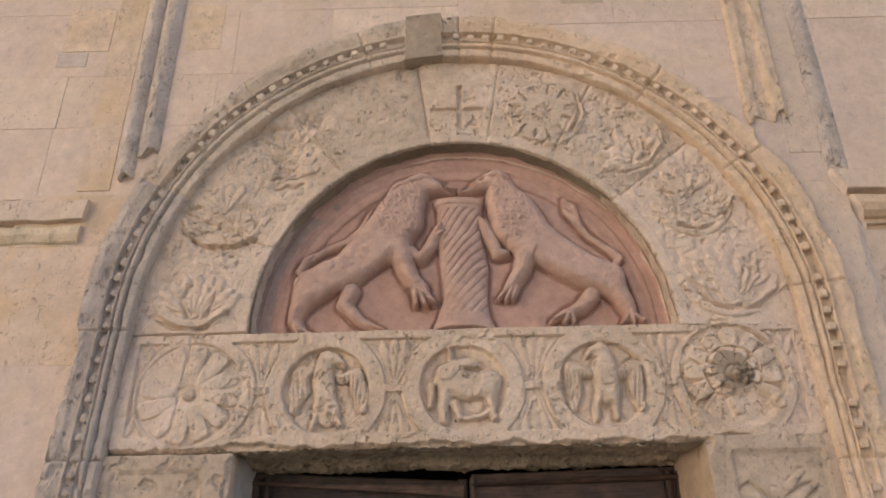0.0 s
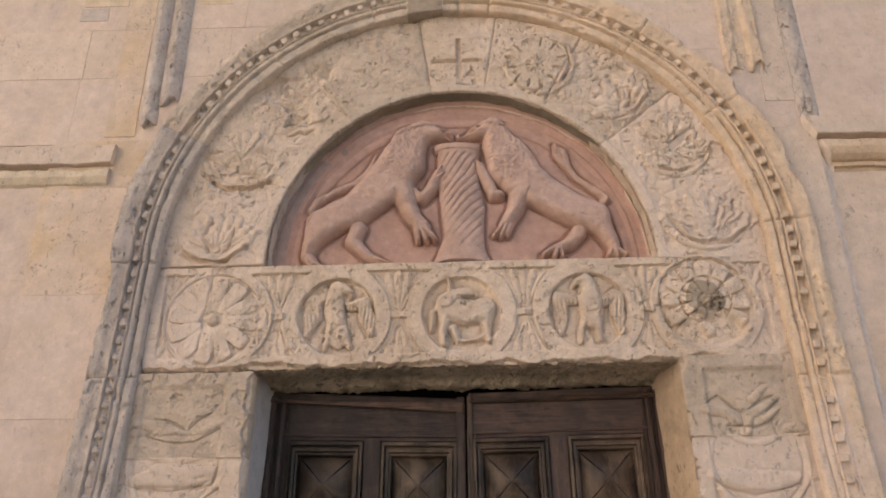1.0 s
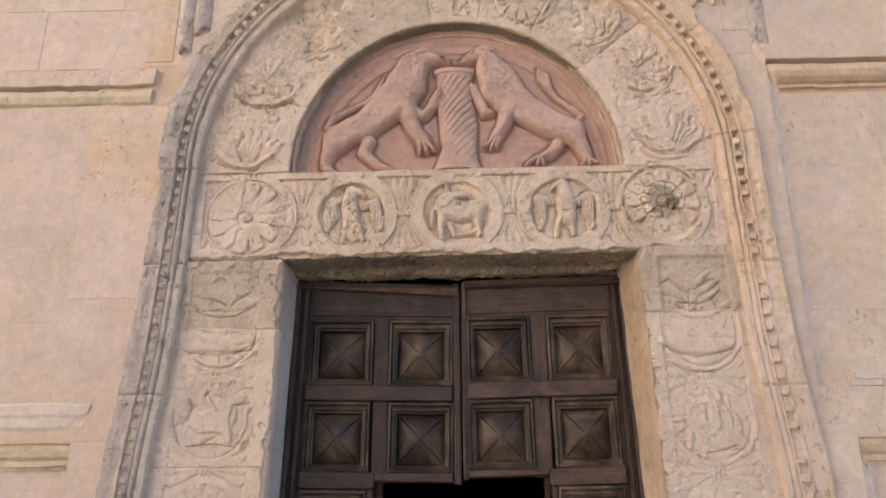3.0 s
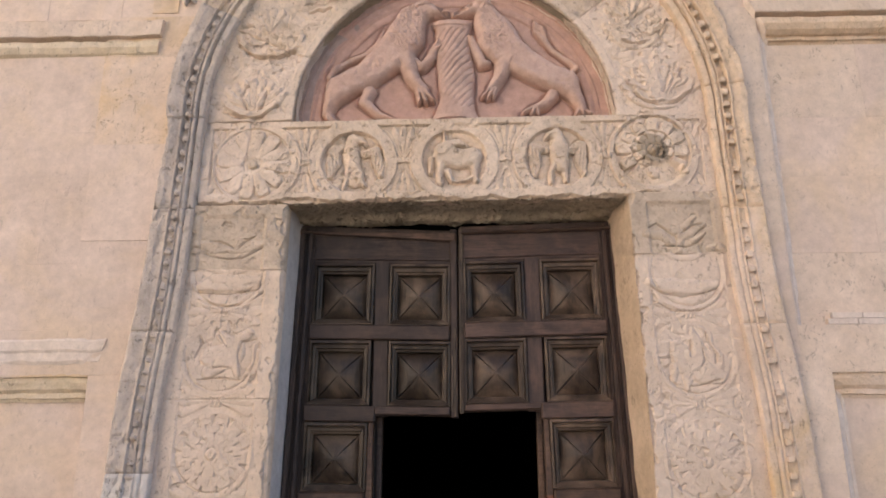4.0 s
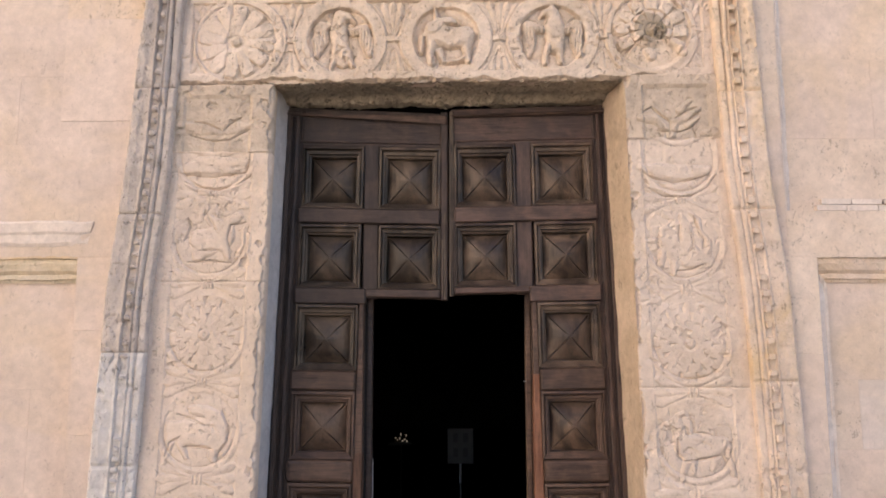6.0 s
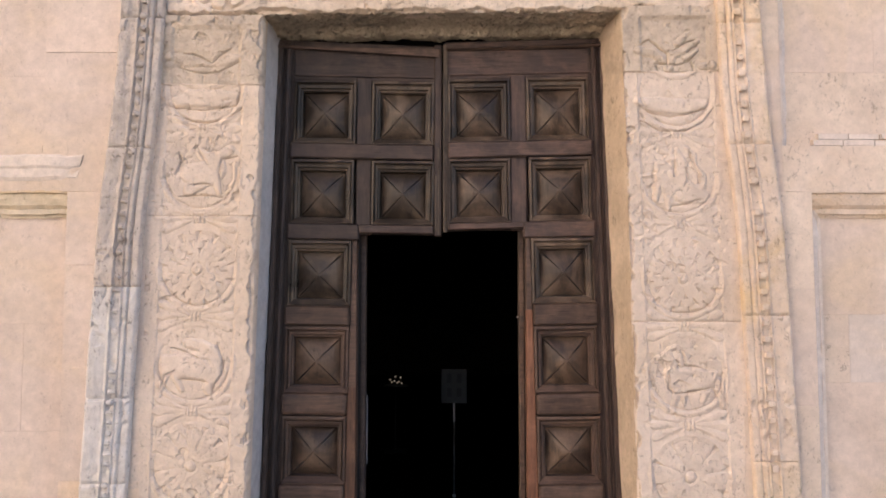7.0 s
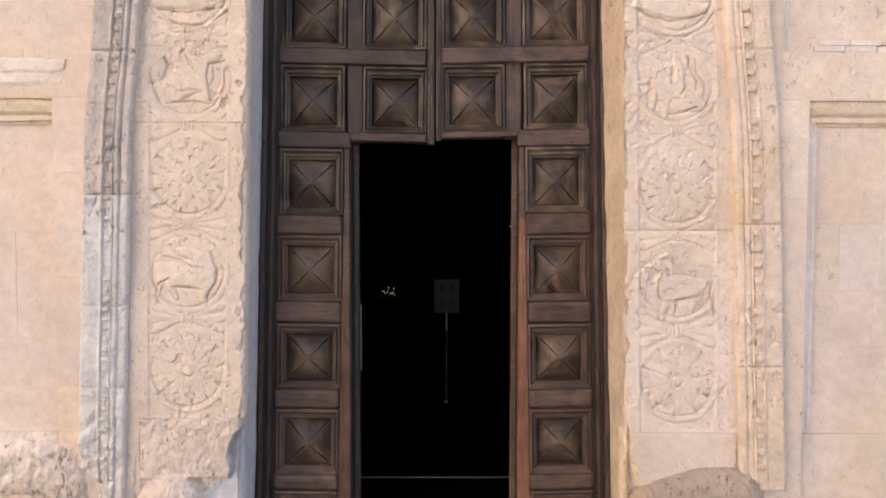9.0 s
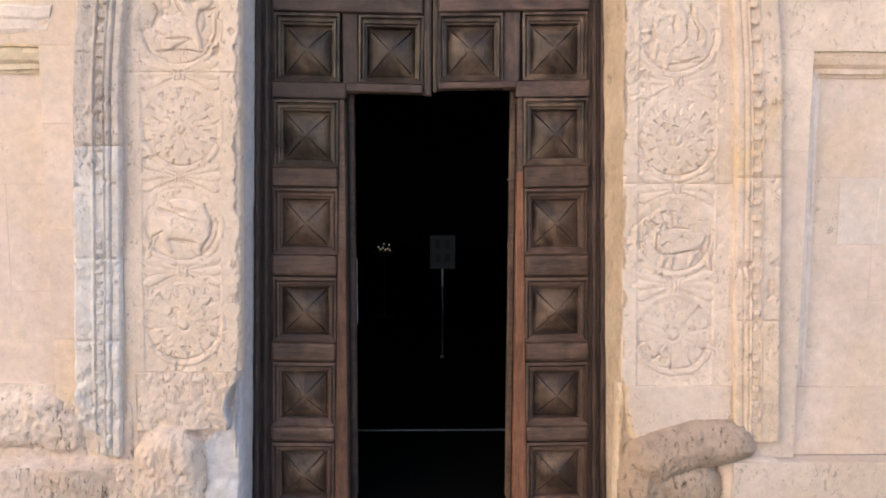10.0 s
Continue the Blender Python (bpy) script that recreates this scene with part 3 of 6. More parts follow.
framing("trim_upper_left", -1, 1.775, 2.80, 4.70, HIGH_PROFILE, 0.10, M_PALE, "stone cornice moulding of the upper panel, ochre", False, 5, M_LICHEN)
framing("trim_upper_right", 1, 1.735, 2.80, 4.79, HIGH_PROFILE, 0.50, M_PALE, "stone cornice moulding of the upper panel, pale", True, 5, M_OCHRE, M_CHALK, 0.6)

# broken little bricks along the sill of the right upper panel
for k, (a, b) in enumerate(((1.97, 2.13), (2.135, 2.30), (2.305, 2.52), (2.525, 2.75))):
    for row in range(2):
        ashlar(a + 0.03 * row, b + 0.03 * row, 2.803 + 0.034 * row, 2.835 + 0.034 * row, 0.012 + 0.006 * ((k + row) % 3), M_CHALK, 90 + k + row, 0.0014)


def rib(name, x0, x1, z0, z1, profile, material, label, seed):
    """An upright moulded strip on the wall, with a ragged lower end."""
    fine = np.linspace(0, 1, 25)
    profile = list(zip(fine.tolist(), np.interp(fine, [p[0] for p in profile], [p[1] for p in profile]).tolist()))
    n, m = 320, len(profile)
    q = np.array([p[0] for p in profile])
    z = np.linspace(0, 1, n)[:, None] * np.ones((1, m))
    x = x0 + (x1 - x0) * q[None, :] * np.ones((n, 1))
    zz = z0 + 0.05 * lump(x, x * 0, 40.0, seed) * (1 - z) + (z1 - z0) * z
    x = x + 0.002 * rough(x * 0 + x0, zz, 2.0, seed + 30, 2) + 0.001 * rough(x, zz, 25.0, seed + 31)
    spall = step(rough(x * 2, zz, 6.0, seed + 40), 0.15, 0.5)
    h = np.array([p[1] for p in profile])[None, :] * (1 - 0.15 * spall) + 0.002 * rough(x * 3, zz, 4.0, seed, 2) + 0.0015 * rough(x * 2, zz, 30.0, seed + 41) - 0.008 * step(rough(x * 2, zz, 22.0, seed + 42), 0.5, 0.75)
    surface(x.T, -h.T, zz.T, np.zeros((m - 1, n - 1), int), {0: (name, material, None, "")}, back=lambda a, b, c: (a, b * 0 + 0.03, c))
    ob = [o for o in bpy.data.objects if o.name.startswith(name)][-1]
    return tagged(ob, label, "pilaster strip", "pilaster strips", "structure")


ROUND = [(k / 12, 0.004 + 0.04 * math.sin(math.pi * k / 12)) for k in range(13)]
FLAT = [(0, 0.004), (0.04, 0.022), (0.30, 0.024), (0.36, 0.006), (0.62, 0.004), (0.68, 0.022), (0.96, 0.024), (1.0, 0.004)]
rib("pilaster_strip", -1.695, -1.595, 4.84, 7.5, ROUND, M_GREY, "grey marble half-round strip cut off above the arch", 1)
rib("pilaster_strip", -1.600, -1.492, 4.96, 7.5, ROUND, M_GREY, "grey marble half-round strip cut off above the arch", 2)
for k, (a, b, c, d, m) in enumerate(((-1.86, -1.70, 4.76, 5.45, M_STAINED), (-1.86, -1.70, 5.45, 6.3, M_PATCH), (-2.12, -1.865, 5.62, 5.92, M_PATCH), (-1.465, -1.27, 5.62, 5.93, M_PATCH), (-2.13, -1.97, 5.52, 5.61, M_GREY), (0.55, 0.78, 5.88, 5.97, M_DUSKY), (1.58, 1.73, 4.9, 6.2, M_PALE))):
    ashlar(a, b, c, d, -0.003, m, 300 + k)
rib("pilaster_strip", 1.405, 1.610, 5.10, 7.5, FLAT, M_OCHRE, "yellow channelled stone strip above the arch", 4)
rib("pilaster_strip", 1.735, 1.835, 4.80, 7.5, [(q, 0.35 * h) for q, h in ROUND], M_GREY, "grey marble half-round strip beside the arch", 5)

# ---------------------------------------------------------------- the outer archivolt
archivolt = thing("archivolt", "weathered outer archivolt with dentils, partly grey, partly ochre", "archivolt")
LEFT_FOOT, RIGHT_FOOT = 0.43, 0.50
PROFILE_Q = [0, 0.02, 0.15, 0.165, 0.20, 0.215, 0.28, 0.29, 0.315, 0.33, 0.36, 0.375, 0.525, 0.54, 0.585, 0.60, 0.63, 0.80, 0.95, 1.0]
PROFILE_H = [0.008, 0.034, 0.040, 0.018, 0.018, 0.044, 0.046, 0.026, 0.026, 0.044, 0.044, 0.016, 0.016, 0.044, 0.046, 0.030, 0.032, 0.046, 0.046, 0.02]


def arch_path(s):
    """Along the archivolt: left flank upwards, over the arch, right flank downwards. Gives angle and drop below the springing."""
    a, b = CZ - LEFT_FOOT, math.pi * 1.59
    drop = np.where(s < a, a - s, np.where(s > a + b, s - a - b, 0.0))
    angle = np.clip(math.pi - (s - a) / 1.59, 0, math.pi)
    return angle, drop


def arch_place(s, r):
    angle, drop = arch_path(s)
    q = (r - R_IN) / (R_OUT - R_IN)
    low = step(drop, 0.9, 1.8)
    r = r + 0.042 * (1 - q) * low - 0.045 * q * (1 - low) * (1 - np.sqrt(np.abs(np.sin(angle))))
    radius = r + LEAN_OUT * drop * 0.9
    return CX + radius * np.cos(angle), CZ + r * np.sin(angle) - drop


total = (CZ - LEFT_FOOT) + math.pi * 1.59 + (CZ - RIGHT_FOOT)
sv = np.linspace(0, total, 1500)
qv = np.linspace(0, 1, 72)
S, Q = np.meshgrid(sv, qv, indexing="ij")
X, Z = arch_place(S, R_IN + (R_OUT - R_IN) * Q)
angle, drop = arch_path(S)
H = np.interp(Q, PROFILE_Q, PROFILE_H)
H = 0.03 + np.where(drop > 0, 1.25 - 0.6 * step(drop, 0.0, 0.8), 1.25) * (H - 0.03)
H = H * np.where(X > 0, 1 - 0.45 * step(drop, 0.2, 1.2), 1 - 0.30 * step(drop, 1.6, 2.6)) + 0.012 * step(drop, 0.2, 1.2)
worn = np.clip(0.5 + 0.8 * rough(X, Z, 3.0, 4), 0, 1) * np.where(X < -1.2, 1.0, 0.55)
H = H - 0.009 * worn * step(np.abs(Q - 0.42), 0.1, 0.3) + 0.003 * rough(X, Z, 14.0, 6) * (0.4 + worn) + 0.0022 * rough(X, Z, 50.0, 8)
cuts = [0, 0.62, 1.05, 1.62, 2.35, 3.05, 3.6, 4.35, 5.0, 5.62, 6.12, 6.30, 7.15, 7.75, 8.45, 9.2, 9.85, 10.75, 11.5, 12.2]
cuts = [c for c in cuts if c < total - 0.2] + [total + 1]
top_s = (CZ - LEFT_FOOT) + math.pi * 0.5 * 1.59
H = H - 0.05 * step(0.42 - S - 0.45 * (1 - Q), 0.0, 0.30) * (X < 0) + 0.016 * rough(X, Z, 11.0, 18) * step(0.8 - S, 0, 0.6)
key = (X > -0.285) & (X < -0.09) & (Z > 5)
for c in cuts[1:-1]:
    H -= 0.012 * np.exp(-((S - c) / 0.006) ** 2)
H -= 0.012 * step(rough(X, Z, 19.0, 24), 0.45, 0.75) * step(rough(X, Z, 3.0, 26), -0.1, 0.5)
H -= 0.05 * step(Q - 0.92 + 0.10 * rough(X, Z, 7.0, 28), 0.0, 0.12) * step(0.5 - drop, 0, 0.4)
H = np.where(key, 0.046 + 0.012 * Q + 0.007 * rough(X, Z, 9.0, 15), H)
kind = np.zeros((len(sv) - 1, len(qv) - 1), int)
mid = 0.5 * (sv[1:] + sv[:-1])
specs = {}
for k, (a, b) in enumerate(zip(cuts[:-1], cuts[1:])):
    kind[(mid >= a) & (mid < b), :] = k
    sm = 0.5 * (a + min(b, total))
    if sm < 1.6:
        m, text = M_ASH, "ash-white eroded moulding stone"
    elif sm < CZ - LEFT_FOOT + 0.9:
        m, text = M_GREY, "grey marble moulding stone"
    elif sm < top_s:
        m, text = M_TAN, "greyish tan moulding stone"
    else:
        m, text = (M_OCHRE, "ochre moulding stone") if sm < CZ + math.pi * 1.59 or sm > total - 0.65 else (M_STAINED, "pale yellowed moulding stone")
    specs[k] = ("moulding_stone", m, archivolt, text)
keycell = key[:-1, :-1] & key[1:, 1:]
kind[keycell] = 90
specs[90] = ("keystone", M_GRIME, archivolt, "plain weathered keystone")
surface(X, -0.012 - H, Z, kind, specs, back=lambda a, b, c: (a, b * 0 + 0.03, c))

# dentils, each a small stone on the channel
dentil_meshes = {}
for key_name, m in (("ash", M_ASH), ("grey", M_GREY), ("cream", M_TAN), ("ochre", M_OCHRE), ("pale", M_STAINED)):
    small = key_name in ("ash", "grey")
    bm = block(-0.018, 0.018, -0.037 if small else -0.046, 0.0, -0.017, 0.017, 0.010 if small else 0.006, 0.0025 if small else 0.0015, 3)
    me = bpy.data.meshes.new("dentil")
    bmesh.ops.recalc_face_normals(bm, faces=bm.faces)
    bm.to_mesh(me)
    bm.free()
    me.materials.append(m)
    dentil_meshes[key_name] = me
r = random.Random(4)
s = 0.20
while s < total - 0.1:
    worn_away = s < 2.1 and r.random() < 0.18
    x, z = arch_place(np.array(s), R_IN + (R_OUT - R_IN) * 0.425)
    x, z = float(x), float(z)
    if not worn_away and not (-0.33 < x < -0.05 and z > 5) and r.random() > 0.04:
        a, d = (float(v) for v in arch_path(np.array(s)))
        tone = "ash" if s < 1.6 else "grey" if s < CZ - LEFT_FOOT + 0.9 else "cream" if s < top_s else "ochre" if s < CZ + math.pi * 1.59 else "pale"
        ob = new("dentil", dentil_meshes[tone])
        ob.parent = archivolt
        ob.matrix_basis = Matrix.Translation((x, -0.024 - 0.014 * min(1.0, d / 0.8), z)) @ Matrix.Rotation(-a + r.uniform(-0.05, 0.05), 4, "Y") @ Matrix.Diagonal((r.uniform(0.75, 1.05), r.uniform(0.55, 0.85) if s < 1.6 else r.uniform(0.8, 1.0) if s < 3.8 else r.uniform(0.50, 0.68) if s > 9 else r.uniform(0.8, 1.05), r.uniform(0.55, 0.9) if s < 2.2 else r.uniform(0.8, 1.1), 1))
    s += 0.0775 if abs(s - top_s) < 2.6 else 0.052 if s < 1.6 else 0.066 if s < 3 else 0.082

# ---------------------------------------------------------------- the carved inner arch
arch_band = thing("carved_arch", "cream limestone arch carved with rosettes, leaves and a cross", "arch")
tv = np.linspace(math.pi + 0.012, -0.012, 900)
rv = np.linspace(0.942, 1.475, 130)
T, R = np.meshgrid(tv, rv, indexing="ij")
inward = (1.475 - R) / 0.533
X, Z = CX - 0.006 * inward + R * np.cos(T), CZ + (R + 0.014 * inward) * np.sin(T)
deg = np.degrees(T)
H = 0.006 * rough(X, Z, 4.0, 21, 3) + 0.0022 * rough(X, Z, 22.0, 23) + 0.0015 * rough(X, Z, 60.0, 25)
eaten = step(rough(X, Z, 3.2, 31), 0.05, 0.7) * np.where((deg > 97) & (deg < 150), 1.0, 0.45)
H -= 0.020 * eaten + 0.010 * np.abs(rough(X, Z, 24.0, 33)) * (0.2 + eaten)
carve = {}
Xw, Zw = unsteady(X, Z, 0.012, 129)
d1, a1 = np.hypot(Xw - 0.402, Zw - 5.167) / 0.178, np.arctan2(Zw - 5.167, Xw - 0.402)
slit = step(0.34 - np.abs(np.cos(a1 * 6)), 0, 0.2) * (step(d1, 0.55, 0.72) * step(0.98 - d1, 0, 0.12) + step(d1, 0.10, 0.16) * step(0.34 - d1, 0, 0.1))
carve[1] = 0.016 * step(1.02 - d1, 0, 0.06) - 0.021 * slit + 0.010 * np.exp(-(d1 / 0.10) ** 2) + ring(X, Z, 0.415, 5.165, 0.185, 0.016, 0.016) * (X > 0.40)
carve[2] = np.maximum(fan(X, Z, 0.86, 4.90, 2.2, 1.5, 0.20, 7, 0.034), ring(X, Z, 0.80, 4.99, 0.165, 0.022, 0.026) * (X > 0.74))
carve[3] = np.maximum.reduce([fan(X, Z, 1.05, 4.66, 1.7, 1.1, 0.18, 5, 0.036), fan(X, Z, 1.10, 4.62, 0.4, 0.7, 0.15, 3, 0.034),
                              rosette(X, Z, 0.985, 4.60, 0.085, 6, 0.3, 0.030), rosette(X, Z, 1.135, 4.575, 0.08, 6, 0.3, 0.030), ring(X, Z, 1.07, 4.66, 0.175, 0.020, 0.026) * (Z < 4.64)])
carve[4] = np.maximum.reduce([fan(X, Z, 1.17, 4.15, 1.57, 1.15, 0.23, 7, 0.038), limb(X, Z, [(1.17, 4.16, 0.05), (1.15, 4.26, 0.07), (1.17, 4.32, 0.03)], 0.5), ring(X, Z, 1.17, 4.29, 0.205, 0.022, 0.028) * (Z < 4.27)])
carve[5] = np.maximum.reduce([fan(X, Z, -1.205, 4.10, 1.57, 1.2, 0.22, 8, 0.036), ring(X, Z, -1.205, 4.27, 0.195, 0.022, 0.028) * (Z < 4.21)])
carve[6] = np.maximum.reduce([rosette(X, Z, -1.20, 4.60, 0.075, 6, 0.3, 0.032), rosette(X, Z, -1.06, 4.555, 0.085, 7, 0.28, 0.032), fan(X, Z, -1.12, 4.62, 1.9, 1.0, 0.17, 5, 0.03), ring(X, Z, -1.12, 4.66, 0.20, 0.018, 0.022) * (Z < 4.60)])
carve[7] = np.maximum.reduce([fan(X, Z, -0.90, 4.90, 0.1, 0.6, 0.20, 3, 0.030), fan(X, Z, -0.86, 4.80, 0.7, 0.5, 0.19, 3, 0.028), limb(X, Z, [(-0.82, 5.03, 0.03), (-0.76, 5.08, 0.05)], 0.5), limb(X, Z, [(-0.66, 5.13, 0.05), (-0.62, 5.09, 0.02)], 0.4)])
vine = step(np.abs(deg - 155), 26, 22) + step(np.abs(deg - 40), 40, 36)
curl = 1 - np.abs(lump(X, Z, 17.0, 91)) * 2.2
curl2 = 1 - np.abs(lump(X, Z, 34.0, 93)) * 2.2
rim = step(R, 0.985, 1.01) * step(1.43 - R, 0.0, 0.03)
loud = np.maximum.reduce([v for v in carve.values()]) > 0.004
H += np.where(loud, 0.06, 0.20) * rim * vine * (0.010 * np.clip(curl, -0.3, 1) + 0.005 * np.clip(curl2, -0.3, 1) - 0.006)
Xw, Zw = unsteady(X, Z, 0.02, 131)
for freq, deep, tag in ((11.0, 0.010, 95), (23.0, 0.009, 97), (41.0, 0.005, 99)):
    H -= np.where(loud, 0.22, 0.40) * rim * np.clip(vine, 0.15, 1) * deep * np.exp(-(lump(Xw, Zw, freq, tag) / 0.13) ** 2)
H -= 0.011 * step(rough(X, Z, 30.0, 101, 3), 0.42, 0.7) * step(rough(X, Z, 4.0, 103), -0.1, 0.5)
# the cupped stems under each spray, cut dark along their lower edge
STEMS = [[(-1.369, 4.090), (-1.275, 4.049), (-1.150, 4.052), (-1.053, 4.117)], [(-1.305, 4.522), (-1.189, 4.448), (-1.072, 4.450), (-0.966, 4.490)], [(1.039, 4.180), (1.090, 4.118), (1.172, 4.092), (1.285, 4.109), (1.390, 4.205)],
         [(0.987, 4.512), (1.102, 4.500), (1.215, 4.556), (1.263, 4.652)], [(0.962, 5.042), (0.974, 4.949), (0.902, 4.853), (0.789, 4.810)], [(0.576, 5.264), (0.597, 5.142), (0.538, 5.042), (0.396, 4.989)]]
CURLS = [[(1.24, 4.18), (1.27, 4.24), (1.275, 4.31)], [(1.21, 4.17), (1.235, 4.24), (1.24, 4.30)], [(1.275, 4.20), (1.31, 4.26), (1.32, 4.33)], [(0.86, 4.87), (0.885, 4.94), (0.86, 5.02)], [(0.82, 4.86), (0.84, 4.94), (0.81, 5.01)], [(0.70, 4.93), (0.74, 4.98), (0.73, 5.04)],
         [(1.11, 4.60), (1.16, 4.575), (1.22, 4.60)], [(-1.25, 4.11), (-1.27, 4.18), (-1.25, 4.24)], [(-1.17, 4.10), (-1.13, 4.16), (-1.12, 4.22)], [(-0.92, 4.80), (-0.86, 4.835), (-0.80, 4.90)], [(-0.90, 4.76), (-0.82, 4.765), (-0.76, 4.79)], [(-1.30, 4.64), (-1.24, 4.635)]]
H += pillow(skin(Xw, Zw, [[(a, b + 0.012, 0.012) for a, b in p] for p in STEMS], 0.006), 0.012, 0.012) - groove(X, Z, STEMS, 0.009, 0.022) - groove(Xw, Zw, CURLS, 0.008, 0.018)
kind = np.zeros(X.shape, int)
bounds = [181, 156, 126, 98.3, 81.5, 62.5, 40, -1]
materials = [(M_PALE, "pale carved voussoir"), (M_CARVED, "cream carved voussoir"), (M_DUSKY, "heavily weathered plain voussoir"), (M_CARVED, "voussoir with a sunk cross"), (M_CARVED, "voussoir with a rosette"), (M_CARVED, "voussoir with leaves"), (M_PALE, "pale carved voussoir")]
specs = {}
for k, (hi, lo) in enumerate(zip(bounds[:-1], bounds[1:])):
    kind[(deg <= hi) & (deg > lo)] = 10 + k
    specs[10 + k] = ("voussoir", materials[k][0], arch_band, materials[k][1])
for b in bounds[1:-1]:
    H -= 0.012 * np.exp(-((deg - b) * R / 57.3 / 0.006) ** 2)
carve = {k: (0.9 if k == 1 else 0.45) * v for k, v in carve.items()}
home = {1: 14, 2: 15, 3: 15, 4: 16, 5: 10, 6: 11, 7: 11}
names = {1: "carved_rosette", 2: "carved_leaf_scroll", 3: "carved_flower_spray", 4: "carved_lily", 5: "carved_leaf_crown", 6: "carved_flower_spray", 7: "carved_leaves"}
for k, where in home.items():
    H += carve[k] * (1 - 0.35 * eaten)
    inside = carve[k] > 0.004
    if k == 1:
        inside = d1 < 1.0
    owner = specs[where]
    specs[k + 20] = (names[k], owner[1], where, "")
    kind[inside] = k + 20
# the cross is sunk, with a raised arm border
cross = np.maximum(step(0.012 - np.abs(Z - 5.200), -0.004, 0.004) * step(0.135 - np.abs(X + 0.018), -0.004, 0.004), step(0.012 - np.abs(X + 0.005), -0.004, 0.004) * step(0.13 - np.abs(Z - 5.215), -0.004, 0.004))
H = H * (1 - cross) - 0.030 * cross
band = step(0.992 - R, 0, 0.008)
H = H * (1 - 0.75 * band) + 0.004 * band - np.where(R < 0.95, 0.010 * rough(X, Z, 20.0, 41) ** 2, 0)
surface(X, -H, Z, kind[:-1, :-1], specs, back=lambda a, b, c: (a, b * 0 + 0.17, c))

# underside shade put into its colours: grey left, dark mossy crown, tan right
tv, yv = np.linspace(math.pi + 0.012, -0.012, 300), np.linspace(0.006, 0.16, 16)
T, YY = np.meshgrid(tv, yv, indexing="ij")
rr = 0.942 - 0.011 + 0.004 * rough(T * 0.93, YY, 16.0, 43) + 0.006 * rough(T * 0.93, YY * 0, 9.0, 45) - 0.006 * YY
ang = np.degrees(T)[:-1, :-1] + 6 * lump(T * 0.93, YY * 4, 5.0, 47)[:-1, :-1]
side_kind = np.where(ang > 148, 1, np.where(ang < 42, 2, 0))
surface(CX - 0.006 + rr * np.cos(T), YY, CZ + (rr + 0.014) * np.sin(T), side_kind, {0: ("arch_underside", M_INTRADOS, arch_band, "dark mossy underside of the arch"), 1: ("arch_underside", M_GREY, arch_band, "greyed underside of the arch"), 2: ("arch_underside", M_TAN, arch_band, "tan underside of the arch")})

# ---------------------------------------------------------------- the tympanum with two lions
tympanum = thing("tympanum", "rose stone tympanum carved with two lions at a twisted cup", "tympanum")
xv, zv = np.linspace(-0.995, 0.975, 640), np.linspace(4.015, 5.035, 332)
X, Z = np.meshgrid(xv, zv, indexing="ij")
rad = np.hypot(X - CX, Z - CZ)
Y = 0.108 + 0.006 * rough(X, Z, 6.0, 51, 3) + 0.0018 * rough(X, Z, 36.0, 53)
Y -= np.interp(rad, [0, 0.79, 0.80, 0.815, 0.842, 0.862, 0.872, 0.905, 0.925, 0.945, 1.2], [0, 0, 0.012, 0.015, 0.009, 0.020, 0.012, 0.017, 0.026, 0.028, 0.028])

LEFT_TRUNK = [
    [(-0.690, 4.288, 0.092), (-0.540, 4.362, 0.090), (-0.394, 4.499, 0.120), (-0.309, 4.618, 0.119)],
    [(-0.309, 4.618, 0.119), (-0.270, 4.742, 0.093), (-0.202, 4.804, 0.066)],
    [(-0.202, 4.804, 0.066), (-0.127, 4.797, 0.042), (-0.055, 4.779, 0.024)],
    [(-0.315, 4.498, 0.072), (-0.275, 4.366, 0.050), (-0.246, 4.302, 0.042), (-0.199, 4.256, 0.037)],
    [(-0.716, 4.260, 0.083), (-0.756, 4.169, 0.046), (-0.774, 4.107, 0.032), (-0.740, 4.064, 0.027)]]
LEFT_FAR = [
    [(-0.245, 4.452, 0.026), (-0.210, 4.408, 0.032), (-0.150, 4.480, 0.034), (-0.118, 4.554, 0.032)],
    [(-0.522, 4.251, 0.041), (-0.549, 4.180, 0.036), (-0.479, 4.105, 0.028), (-0.407, 4.066, 0.022)]]
LEFT_TAIL = [[(-0.726, 4.317, 0.018), (-0.773, 4.352, 0.020), (-0.740, 4.406, 0.020), (-0.651, 4.460, 0.018), (-0.554, 4.503, 0.020), (-0.483, 4.576, 0.022), (-0.438, 4.673, 0.011)]]
LEFT_TOES = [[(-0.199, 4.256, 0.020), (-0.142, 4.186, 0.014)], [(-0.212, 4.251, 0.020), (-0.178, 4.176, 0.014)], [(-0.230, 4.257, 0.020), (-0.218, 4.180, 0.014)], [(-0.128, 4.539, 0.017), (-0.107, 4.590, 0.012)],
             [(-0.118, 4.524, 0.017), (-0.086, 4.544, 0.012)], [(-0.746, 4.075, 0.017), (-0.699, 4.047, 0.012)], [(-0.766, 4.075, 0.017), (-0.744, 4.045, 0.012)], [(-0.425, 4.077, 0.017), (-0.374, 4.058, 0.012)]]
